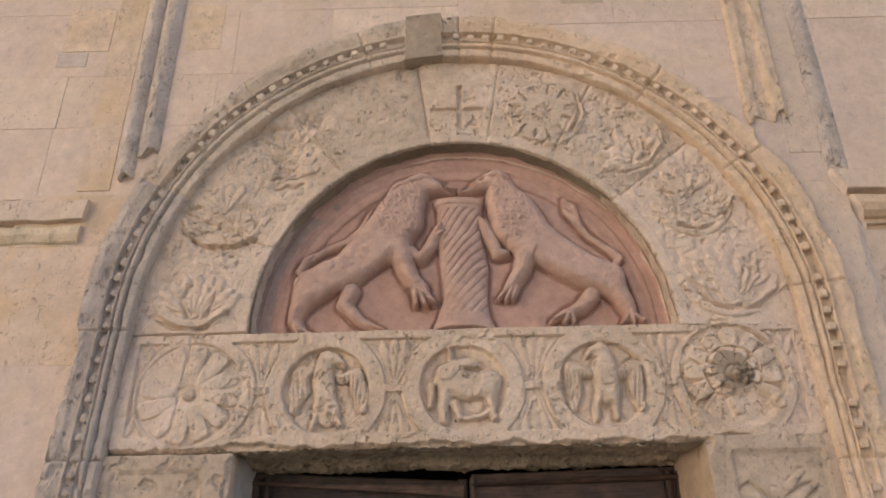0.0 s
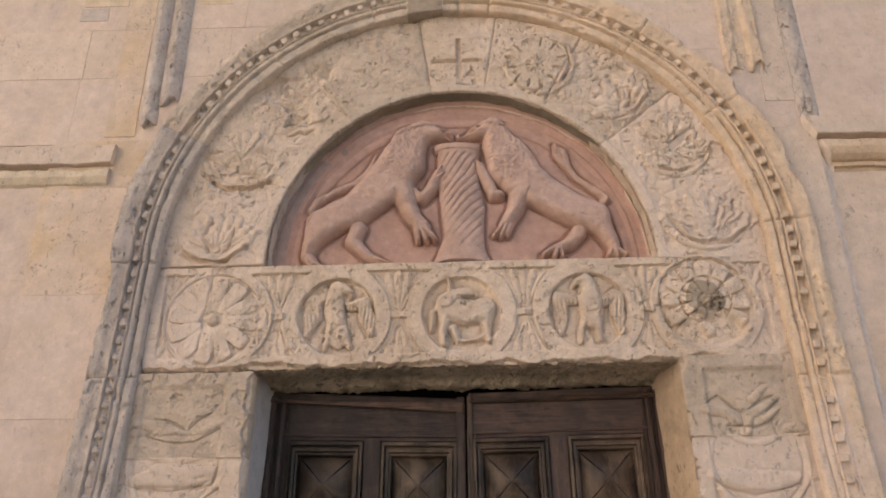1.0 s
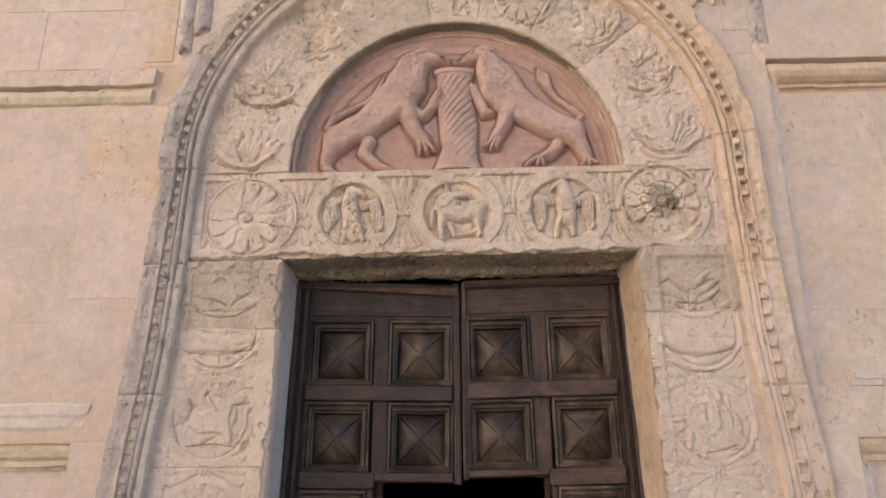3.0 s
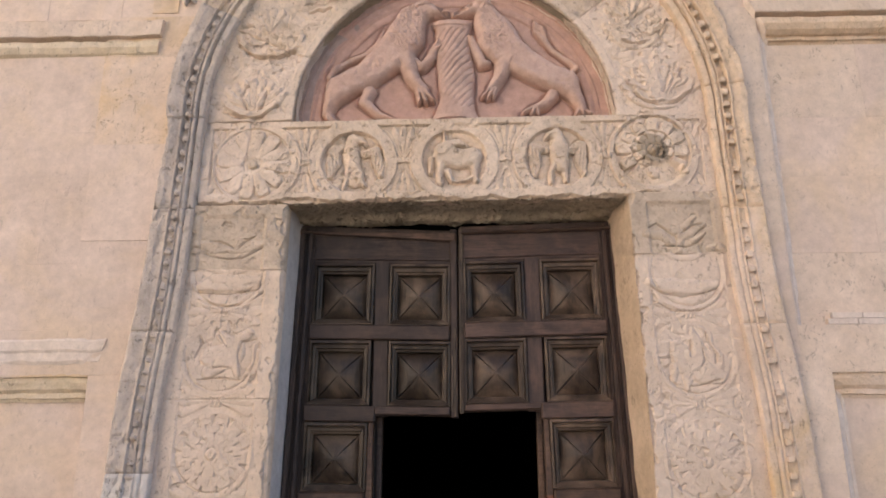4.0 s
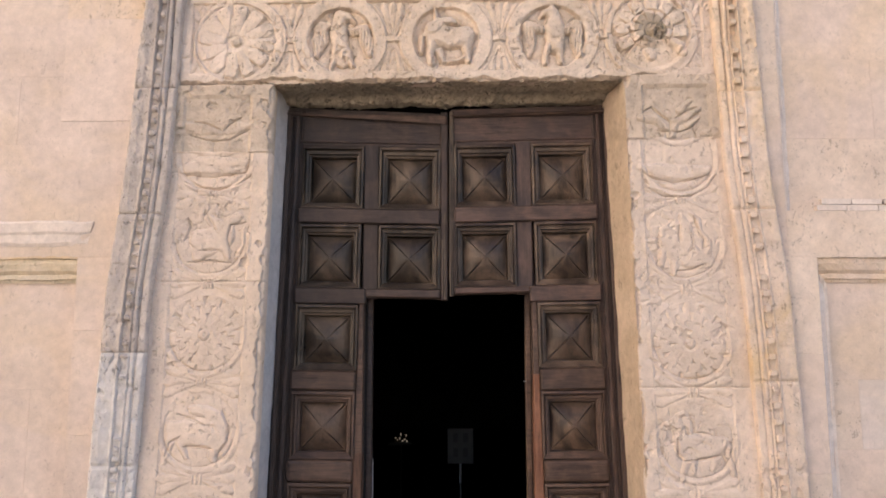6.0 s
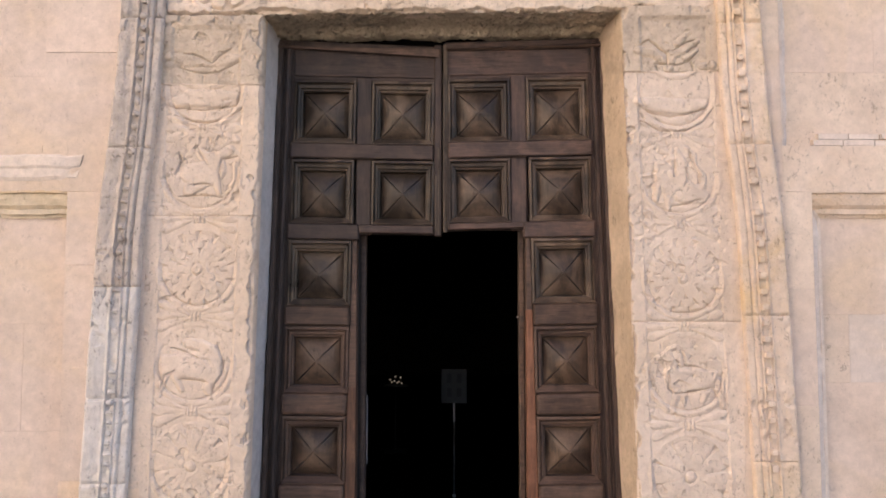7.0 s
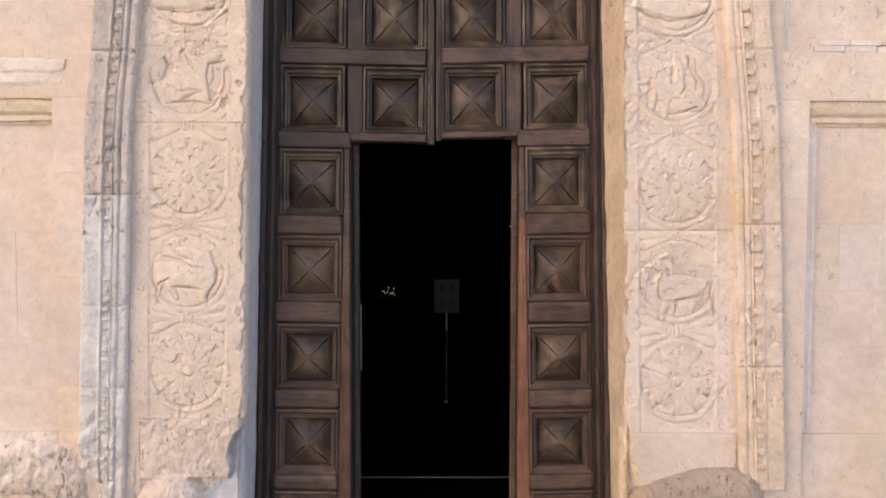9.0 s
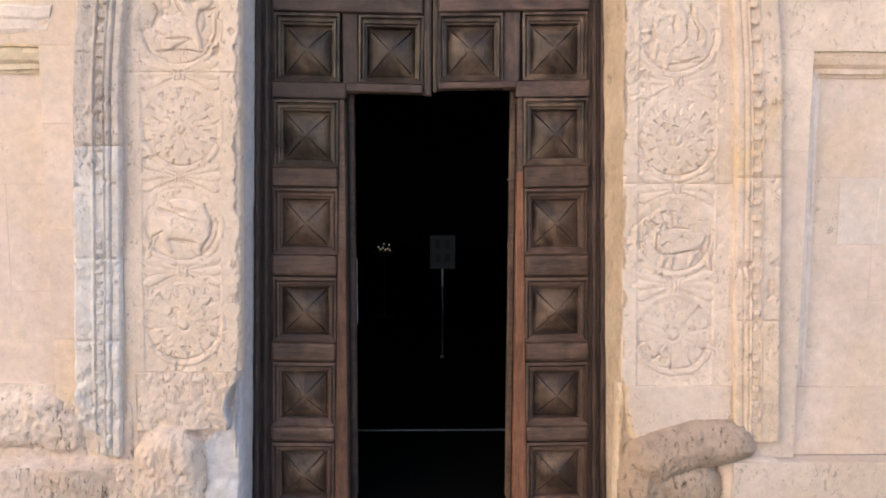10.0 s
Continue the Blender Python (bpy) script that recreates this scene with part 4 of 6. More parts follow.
RIGHT_TRUNK = [
    [(-0.005, 4.772, 0.023), (0.087, 4.800, 0.042), (0.170, 4.818, 0.062), (0.202, 4.716, 0.093), (0.246, 4.576, 0.112)],
    [(0.250, 4.653, 0.103), (0.305, 4.524, 0.118), (0.430, 4.424, 0.098), (0.553, 4.336, 0.089), (0.652, 4.297, 0.083)],
    [(0.307, 4.471, 0.063), (0.268, 4.341, 0.044), (0.218, 4.263, 0.037)],
    [(0.663, 4.277, 0.077), (0.711, 4.201, 0.048), (0.738, 4.135, 0.036), (0.749, 4.097, 0.031)]]
RIGHT_FAR = [
    [(0.194, 4.429, 0.026), (0.155, 4.430, 0.032), (0.124, 4.519, 0.035), (0.097, 4.586, 0.032)],
    [(0.574, 4.209, 0.041), (0.524, 4.155, 0.033), (0.458, 4.124, 0.026)]]
RIGHT_TAIL = [[(0.683, 4.347, 0.018), (0.719, 4.390, 0.020), (0.679, 4.434, 0.018), (0.583, 4.521, 0.018), (0.541, 4.591, 0.018)], [(0.541, 4.591, 0.021), (0.514, 4.653, 0.038), (0.486, 4.710, 0.011)]]
RIGHT_TOES = [[(0.205, 4.257, 0.018), (0.156, 4.203, 0.012)], [(0.217, 4.252, 0.018), (0.187, 4.194, 0.012)], [(0.235, 4.251, 0.018), (0.217, 4.199, 0.012)], [(0.097, 4.586, 0.015), (0.079, 4.610, 0.012)], [(0.725, 4.103, 0.016), (0.712, 4.077, 0.012)],
              [(0.744, 4.097, 0.018), (0.753, 4.071, 0.012)], [(0.760, 4.108, 0.018), (0.794, 4.081, 0.012)], [(0.445, 4.121, 0.016), (0.393, 4.087, 0.012)], [(0.460, 4.116, 0.016), (0.440, 4.079, 0.012)], [(0.476, 4.121, 0.016), (0.480, 4.078, 0.012)]]
Xw, Zw = unsteady(X, Z, 0.004, 141)


def lion(trunk, far_legs, tail, toes, mane_x, mane_z):
    """Relief and outline of a striding lion: trunk with the near legs, the far legs and tail lower, clawed toes on top."""
    d_trunk, d_far, d_tail, d_toes = skin(Xw, Zw, trunk, 0.007), skin(Xw, Zw, far_legs, 0.005), skin(Xw, Zw, tail, 0.004), skin(Xw, Zw, toes, 0.002)
    h = np.maximum.reduce([pillow(d_trunk, 0.072, 0.055), pillow(d_far, 0.056, 0.034), pillow(d_tail, 0.030, 0.018), pillow(d_toes, 0.062, 0.015)])
    near = step(0.175 - np.hypot((X - mane_x) * 1.25, (Z - mane_z) * 0.85), 0, 0.04) * step(-d_trunk, 0.004, 0.02)
    lock = np.abs(lump(X * 1.3 + 0.5 * Z, Z, 48.0, 5)) + 0.6 * np.abs(lump(X, Z, 90.0, 9))
    h = h + near * (0.010 * lock - 0.003)
    h = h + np.where(h > 0.004, 0.006 * lump(X, Z, 9.0, 143) + 0.0026 * rough(X, Z, 34.0, 145, 4), 0)
    return h, np.minimum.reduce([d_trunk, d_far, d_tail, d_toes])


h_left, d_left = lion(LEFT_TRUNK, LEFT_FAR, LEFT_TAIL, LEFT_TOES, -0.30, 4.68)
h_right, d_right = lion(RIGHT_TRUNK, RIGHT_FAR, RIGHT_TAIL, RIGHT_TOES, 0.25, 4.68)
# eyes, open mouths, the folds of shoulder and tail tuft
cuts_left = groove(X, Z, [[(-0.100, 4.786), (-0.051, 4.758), (-0.030, 4.780)], [(-0.118, 4.812), (-0.100, 4.810)]], 0.009, 0.034) + groove(X, Z, [[(-0.345, 4.445), (-0.322, 4.400), (-0.300, 4.340)], [(-0.225, 4.700), (-0.232, 4.620), (-0.235, 4.560)]], 0.010, 0.007)
cuts_right = groove(X, Z, [[(-0.003, 4.766), (0.020, 4.776), (0.050, 4.786)], [(0.082, 4.815), (0.100, 4.818)]], 0.009, 0.034) + groove(X, Z, [[(0.340, 4.440), (0.310, 4.370), (0.290, 4.310)], [(0.505, 4.690), (0.520, 4.640)], [(0.495, 4.680), (0.505, 4.640)], [(0.59, 4.290), (0.625, 4.278)]], 0.009, 0.008)
h_left, h_right = h_left - cuts_left * (d_left < 0.004), h_right - cuts_right * (d_right < 0.004)
# the cup: leaning a little, flared foot, spiral flutes and a lip
cup_left = np.interp(Z, [4.03, 4.07, 4.112, 4.20, 4.334, 4.479, 4.614, 4.672, 4.684, 4.712], [-0.150, -0.145, -0.124, -0.100, -0.110, -0.126, -0.122, -0.128, -0.141, -0.141])
cup_right = np.interp(Z, [4.03, 4.073, 4.122, 4.19, 4.358, 4.445, 4.565, 4.672, 4.684, 4.712], [0.136, 0.131, 0.113, 0.103, 0.112, 0.098, 0.080, 0.092, 0.099, 0.104])
half, axis = 0.5 * (cup_right - cup_left), 0.5 * (cup_right + cup_left)
q = np.clip((Xw - axis) / half, -1, 1)
cup = np.where((np.abs(Xw - axis) < half) & (Z < 4.712), 0.050 * np.sqrt(1 - np.abs(q) ** 2.4) + 0.010, 0)
flute = np.abs(np.sin((X * 1.2 - Z * 0.95) * 60 + 1.2 * lump(X, Z, 9.0, 3)))
cup += np.where((cup > 0) & (Z > 4.13) & (Z < 4.66), -0.0125 * (1 - flute) ** 2 * np.clip(0.65 + 0.55 * lump(X, Z, 8.0, 14) + 0.25 * q, 0.1, 1.1), 0) + np.where((cup > 0) & (Z > 4.684), 0.007, 0)
d_all = np.minimum.reduce([d_left, d_right, np.where(Z < 4.72, np.abs(Xw - axis) - half, 1.0)])
Y += 0.014 * np.exp(-((d_all - 0.003) / 0.010) ** 2) * (d_all > 0)
Y -= np.maximum.reduce([h_left, h_right, cup, 0 * X])
# the open mouths
Y += groove(X, Z, [[(-0.092, 4.790), (-0.066, 4.799), (-0.046, 4.786)], [(0.062, 4.792), (0.034, 4.800), (0.014, 4.786)]], 0.010, 0.040)
# a thin pale mortar line where the arch meets the slab, stray drips of it
Y -= 0.012 * np.exp(-((rad - 0.915) / 0.004) ** 2) * (1 + 0.5 * lump(X, Z, 25.0, 57))
# a shallow hollow under the cup
Y += 0.035 * step(1 - np.hypot((X + 0.01) / 0.125, (Z - 4.052) / 0.012), 0, 0.3)
# back feet stand on a narrow ledge
Y -= 0.03 * step(0.014 - (Z - 4.03), 0, 0.01)
kind = np.zeros(X.shape, int)
kind[h_left > 0.004], kind[h_right > 0.004], kind[cup > 0.004] = 1, 2, 3
kind[(h_left > np.maximum(cup, 0.004))], kind[(h_right > np.maximum(cup, 0.004))] = 1, 2
kind[(kind == 0) & (rad > 0.795)] = 4
kind[(kind == 4) & (X < -0.30) & (rad > 0.868 - 0.03 * lump(X, Z, 5.0, 61)) & (Z < 4.66 + 0.08 * lump(X, Z, 9.0, 63))] = 6
cell = kind[:-1, :-1].copy()
wander = 0.915 + 0.004 * lump(X, Z, 14.0, 59)
cell[(np.abs(rad - wander) < 0.005)[:-1, :-1] & ((X > -0.1) | (lump(X, Z, 6.0, 65) > 0.25))[:-1, :-1]] = 5
cell[(rad[:-1, :-1] > 1.0)] = 99
surface(X, Y, Z, cell, {0: ("field", M_PINK, tympanum, ""), 5: ("mortar_line", M_PALE, tympanum, "thin pale mortar line"), 4: ("rim_moulding", M_PINK, tympanum, "concentric rose stone rim"), 6: ("rim_moulding", M_MAUVE, tympanum, "greyed foot of the rose stone rim"),
                        1: ("carved_lion", M_PINK_PALE, tympanum, "striding lion in relief"), 2: ("carved_lion", M_PINK_PALE, tympanum, "striding lion in relief"), 3: ("twisted_cup", M_PINK_PALE, tympanum, "spirally fluted cup")})

# ---------------------------------------------------------------- the lintel
lintel = thing("lintel", "cream limestone lintel with five carved roundels", "lintel")
xv, zv = np.linspace(-1.475, 1.455, 980), np.linspace(3.530, 4.030, 170)
X, Z = np.meshgrid(xv, zv, indexing="ij")
DZ = 0.009 * X                                   # the stone lies a little out of level
ZC = 3.775
centres = [-1.155, -0.597, -0.015, 0.575, 1.120]
eaten = step(rough(X, Z, 3.0, 61), 0.15, 0.8)
H = np.zeros_like(X)
edge_low, edge_high = Z - 3.530, 4.030 - Z
field = step(edge_low, 0.055, 0.062) * step(edge_high, 0.034, 0.040) * step(1.415 - np.abs(X + 0.01), 0, 0.006)
X0, Z0 = X, Z
X, Z = unsteady(X, Z, 0.0035, 171)
dist = [np.hypot(X - c, Z - ZC) for c in centres]
ring_out, ring_in = 0.256, 0.188
nearest = np.minimum.reduce(dist)
H -= 0.018 * field * step(nearest, ring_out - 0.004, ring_out + 0.006)
# leaves in the spandrels, tied at the middle
for a, b in zip([-1.50] + centres, centres + [1.48]):
    m = 0.5 * (a + b)
    out = field * step(nearest, ring_out, ring_out + 0.014)
    up, down = fan(X, Z, m, ZC, 1.571, 0.62, 0.225, 5, 0.011), fan(X, Z, m, ZC, -1.571, 0.62, 0.225, 5, 0.011)
    H += out * np.maximum(up, down)
    H += 0.016 * step(0.040 - np.abs(X - m), 0, 0.01) * step(0.020 - np.abs(Z - ZC), 0, 0.008) * step(nearest, ring_out - 0.02, ring_out)
for d in dist[1:4]:
    H -= 0.028 * step(ring_in - d, 0, 0.014)
EAGLE = [
    [(-0.009, 0.122, 0.034), (-0.018, 0.035, 0.050), (-0.001, -0.055, 0.043), (0.010, -0.125, 0.030)], [(-0.003, 0.142, 0.034), (0.031, 0.138, 0.026), (0.066, 0.117, 0.014), (0.070, 0.100, 0.007)],
    [(-0.028, -0.068, 0.024), (-0.039, -0.125, 0.014), (-0.050, -0.160, 0.012)], [(0.033, -0.070, 0.024), (0.051, -0.127, 0.014), (0.070, -0.155, 0.012)]]
EAGLE_WINGS = [[(-0.070, 0.086, 0.022), (-0.114, 0.072, 0.036), (-0.114, -0.004, 0.040), (-0.139, -0.085, 0.016)], [(0.060, 0.050, 0.022), (0.127, 0.064, 0.034), (0.144, -0.010, 0.038), (0.160, -0.097, 0.014)]]
LAMB = [
    [(-0.059, 0.025, 0.064), (0.024, 0.006, 0.066), (0.100, 0.015, 0.062)], [(-0.077, -0.020, 0.036), (-0.084, -0.085, 0.021), (-0.075, -0.140, 0.018)], [(-0.130, 0.005, 0.020), (-0.136, -0.080, 0.013)],
    [(-0.035, -0.075, 0.022), (-0.015, -0.130, 0.016)], [(0.010, -0.135, 0.011), (0.067, -0.128, 0.012), (0.110, -0.104, 0.012)], [(0.112, -0.018, 0.036), (0.114, -0.085, 0.020), (0.122, -0.135, 0.016)]]
LAMB_HEAD = [[(-0.071, 0.055, 0.044), (-0.027, 0.088, 0.034), (0.021, 0.099, 0.030), (0.064, 0.088, 0.013)], [(-0.092, 0.082, 0.009), (-0.018, 0.093, 0.009)], [(-0.053, 0.172, 0.009), (-0.046, 0.070, 0.009)]]
HAWK = [
    [(0.006, 0.138, 0.034), (0.012, 0.055, 0.056), (0.019, -0.018, 0.048), (0.024, -0.062, 0.033)], [(-0.002, 0.153, 0.030), (-0.037, 0.146, 0.019), (-0.063, 0.119, 0.008)],
    [(-0.017, -0.048, 0.021), (-0.037, -0.105, 0.014), (-0.040, -0.145, 0.012)], [(0.039, -0.050, 0.024), (0.043, -0.102, 0.016), (0.046, -0.142, 0.012)]]
HAWK_WINGS = [[(-0.050, 0.050, 0.021), (-0.128, 0.066, 0.034), (-0.123, -0.026, 0.036), (-0.130, -0.103, 0.014)], [(0.060, 0.035, 0.021), (0.132, 0.065, 0.036), (0.139, -0.033, 0.036), (0.146, -0.109, 0.014)]]
figure = {}
for c, trunk, wings, k in ((centres[1], EAGLE, EAGLE_WINGS, 2), (centres[2], LAMB, LAMB_HEAD, 3), (centres[3], HAWK, HAWK_WINGS, 4)):
    d_trunk = skin(X, Z, [moved(p, c, ZC) for p in trunk], 0.005)
    d_wings = skin(X, Z, [moved(p, c, ZC) for p in wings], 0.004)
    f = np.maximum(pillow(d_trunk, 0.038, 0.036), pillow(d_wings, 0.025 if k != 3 else 0.045, 0.020))
    if k != 3:
        a = (X - c) - 0.10 * np.sign(X - c) * (Z - ZC)
        feather = np.abs(np.sin(a * 165)) ** 0.7
        f -= np.where((d_wings < -0.004) & (d_trunk > -0.004), 0.010 * (1 - feather) * step(ZC + 0.065 - Z, 0, 0.02) + 0.003 * lump(X, Z, 70.0, 181), 0)
        f -= np.where(d_trunk < -0.006, 0.0016 * np.abs(lump(X, Z, 80.0, 183)), 0)
        f -= groove(X, Z, [[(c + (0.035 if k == 2 else -0.055), ZC + 0.108), (c + (0.072 if k == 2 else -0.020), ZC + 0.112)]], 0.008, 0.014) * (d_trunk < 0.01)
    else:
        f -= groove(X, Z, [[(c - 0.012, ZC + 0.078), (c + 0.030, ZC + 0.066), (c + 0.075, ZC + 0.072)], [(c - 0.115, ZC + 0.0), (c - 0.108, ZC - 0.08)]], 0.007, 0.012)
        f += np.where(d_trunk < -0.01, 0.0015 * rough(X, Z, 55.0, 71, 2), 0)
    figure[k] = np.maximum(f, 0)
    d = np.minimum(d_trunk, d_wings)
    H -= 0.008 * np.exp(-((d - 0.004) / 0.010) ** 2) * (d > 0)
# the rosettes lie level with their rings, with deep notches between the petals
d_first, d_last = np.hypot(X + 1.178, Z - 3.77), np.hypot(X - 1.118, Z - 3.805)
a_last = np.arctan2(Z - 3.805, X - 1.118)
figure[1] = np.where(X < -1.225, 0.7, 1.0) * low_flower(X, Z, -1.178, 3.770, 0.225, 12, 0.0, 0.13, 0.018, 0.07) - 0.009 * np.exp(-((d_first - 0.048) / 0.010) ** 2) * (Z < 3.80)
broken = step(np.minimum(a_last + 2.35, -0.62 - a_last), -0.1, 0.12) * step(d_last, 0.06, 0.10)
figure[5] = low_flower(X, Z, 1.118, 3.805, 0.220, 12, 0.55, 0.05, 0.028, 0.09) * (1 - broken) - broken * step(0.235 - d_last, 0, 0.03) * (0.020 + 0.006 * rough(X, Z, 14.0, 185))
figure[5] += np.maximum.reduce([pillow(skin(X, Z, [p]), 0.022, 0.018) for p in ([(1.060, 3.745, 0.030), (1.085, 3.728, 0.026)], [(1.100, 3.685, 0.024), (1.118, 3.660, 0.026)], [(1.295, 3.672, 0.020), (1.285, 3.690, 0.026)])])
bead = np.minimum.reduce([np.hypot(X - 1.150 - 0.030 * math.cos(k), Z - 3.795 - 0.026 * math.sin(k)) for k in range(6)])
figure[5] += 0.014 * step(0.013 - bead, 0, 0.006) - 0.008 * np.exp(-((bead - 0.018) / 0.006) ** 2)
X, Z = X0, Z0
kind = np.zeros(X.shape, int)
seam = -1.225 + 0.10 * (Z - 3.78) + 0.016 * rough(Z, Z * 0, 9.0, 187, 3)
kind[X < seam], kind[X > 1.235] = 6, 7
for k, c in enumerate(centres):
    kind[dist[k] < 0.236] = 11 + k
for k, f in figure.items():
    H += f * (1 - 0.3 * eaten)
    kind[(f > 0.004) if k not in (1, 5) else (d_first if k == 1 else d_last) < 0.200] = 20 + k
kind[(X < seam) & (d_first < 0.236)] = 31
kind[d_first < 0.034] = 32
kind[np.hypot(X - 1.110, Z - 3.815) < 0.085 + 0.02 * lump(X, Z, 16.0, 77)] = 30
H -= 0.006 * np.exp(-((X - seam) / 0.004) ** 2) + 0.010 * eaten * step(rough(X, Z, 24.0, 63), 0, 0.6)
H += 0.004 * rough(X, Z, 5.0, 65, 2) + 0.0022 * rough(X, Z, 50.0, 67, 4) - 0.009 * step(rough(X, Z, 34.0, 73, 3), 0.42, 0.7) * step(rough(X, Z, 4.0, 75), -0.1, 0.5)
chip = step(0.020 + 0.016 * rough(X, Z * 0, 9.0, 69) - edge_low, 0, 0.02)
H -= 0.030 * chip
specs = {0: ("slab", M_CARVED, lintel, ""), 6: ("end_stone", M_PALE, lintel, "paler pinkish end stone"), 7: ("end_stone", M_PALE, lintel, "paler end stone")}
for k in range(5):
    specs[11 + k] = ("roundel", M_CARVED, lintel, "")
for k, (n, text) in enumerate((("carved_rosette", "twelve-petalled rosette"), ("carved_eagle", "eagle with spread wings"), ("carved_lamb", "lamb bearing a cross staff"), ("carved_hawk", "bird of prey with spread wings"), ("carved_rosette", "dark-centred broken rosette"))):
    specs[21 + k] = (n, M_CARVED, 11 + k, text)
specs[30] = ("rosette_heart", M_GRIME, 15, "dark stained heart of the rosette")
specs[31] = ("rosette_half", M_PALE, 6, "paler renewed half of the rosette")
specs[32] = ("rosette_boss", M_DUSKY, 11, "dark boss of the rosette")
surface(X, -H, Z + DZ, kind[:-1, :-1], specs, back=lambda a, b, c: (a, b * 0 + 0.10, c))

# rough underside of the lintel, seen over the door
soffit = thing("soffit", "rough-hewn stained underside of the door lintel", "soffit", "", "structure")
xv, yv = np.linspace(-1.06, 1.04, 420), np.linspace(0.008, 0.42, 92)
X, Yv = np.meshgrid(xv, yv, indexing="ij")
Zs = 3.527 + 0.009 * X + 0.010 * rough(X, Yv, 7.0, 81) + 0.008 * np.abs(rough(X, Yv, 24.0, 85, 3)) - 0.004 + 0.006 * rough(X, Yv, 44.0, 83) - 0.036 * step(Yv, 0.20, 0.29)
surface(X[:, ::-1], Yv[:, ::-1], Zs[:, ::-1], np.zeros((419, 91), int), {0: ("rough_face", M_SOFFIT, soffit, "")})

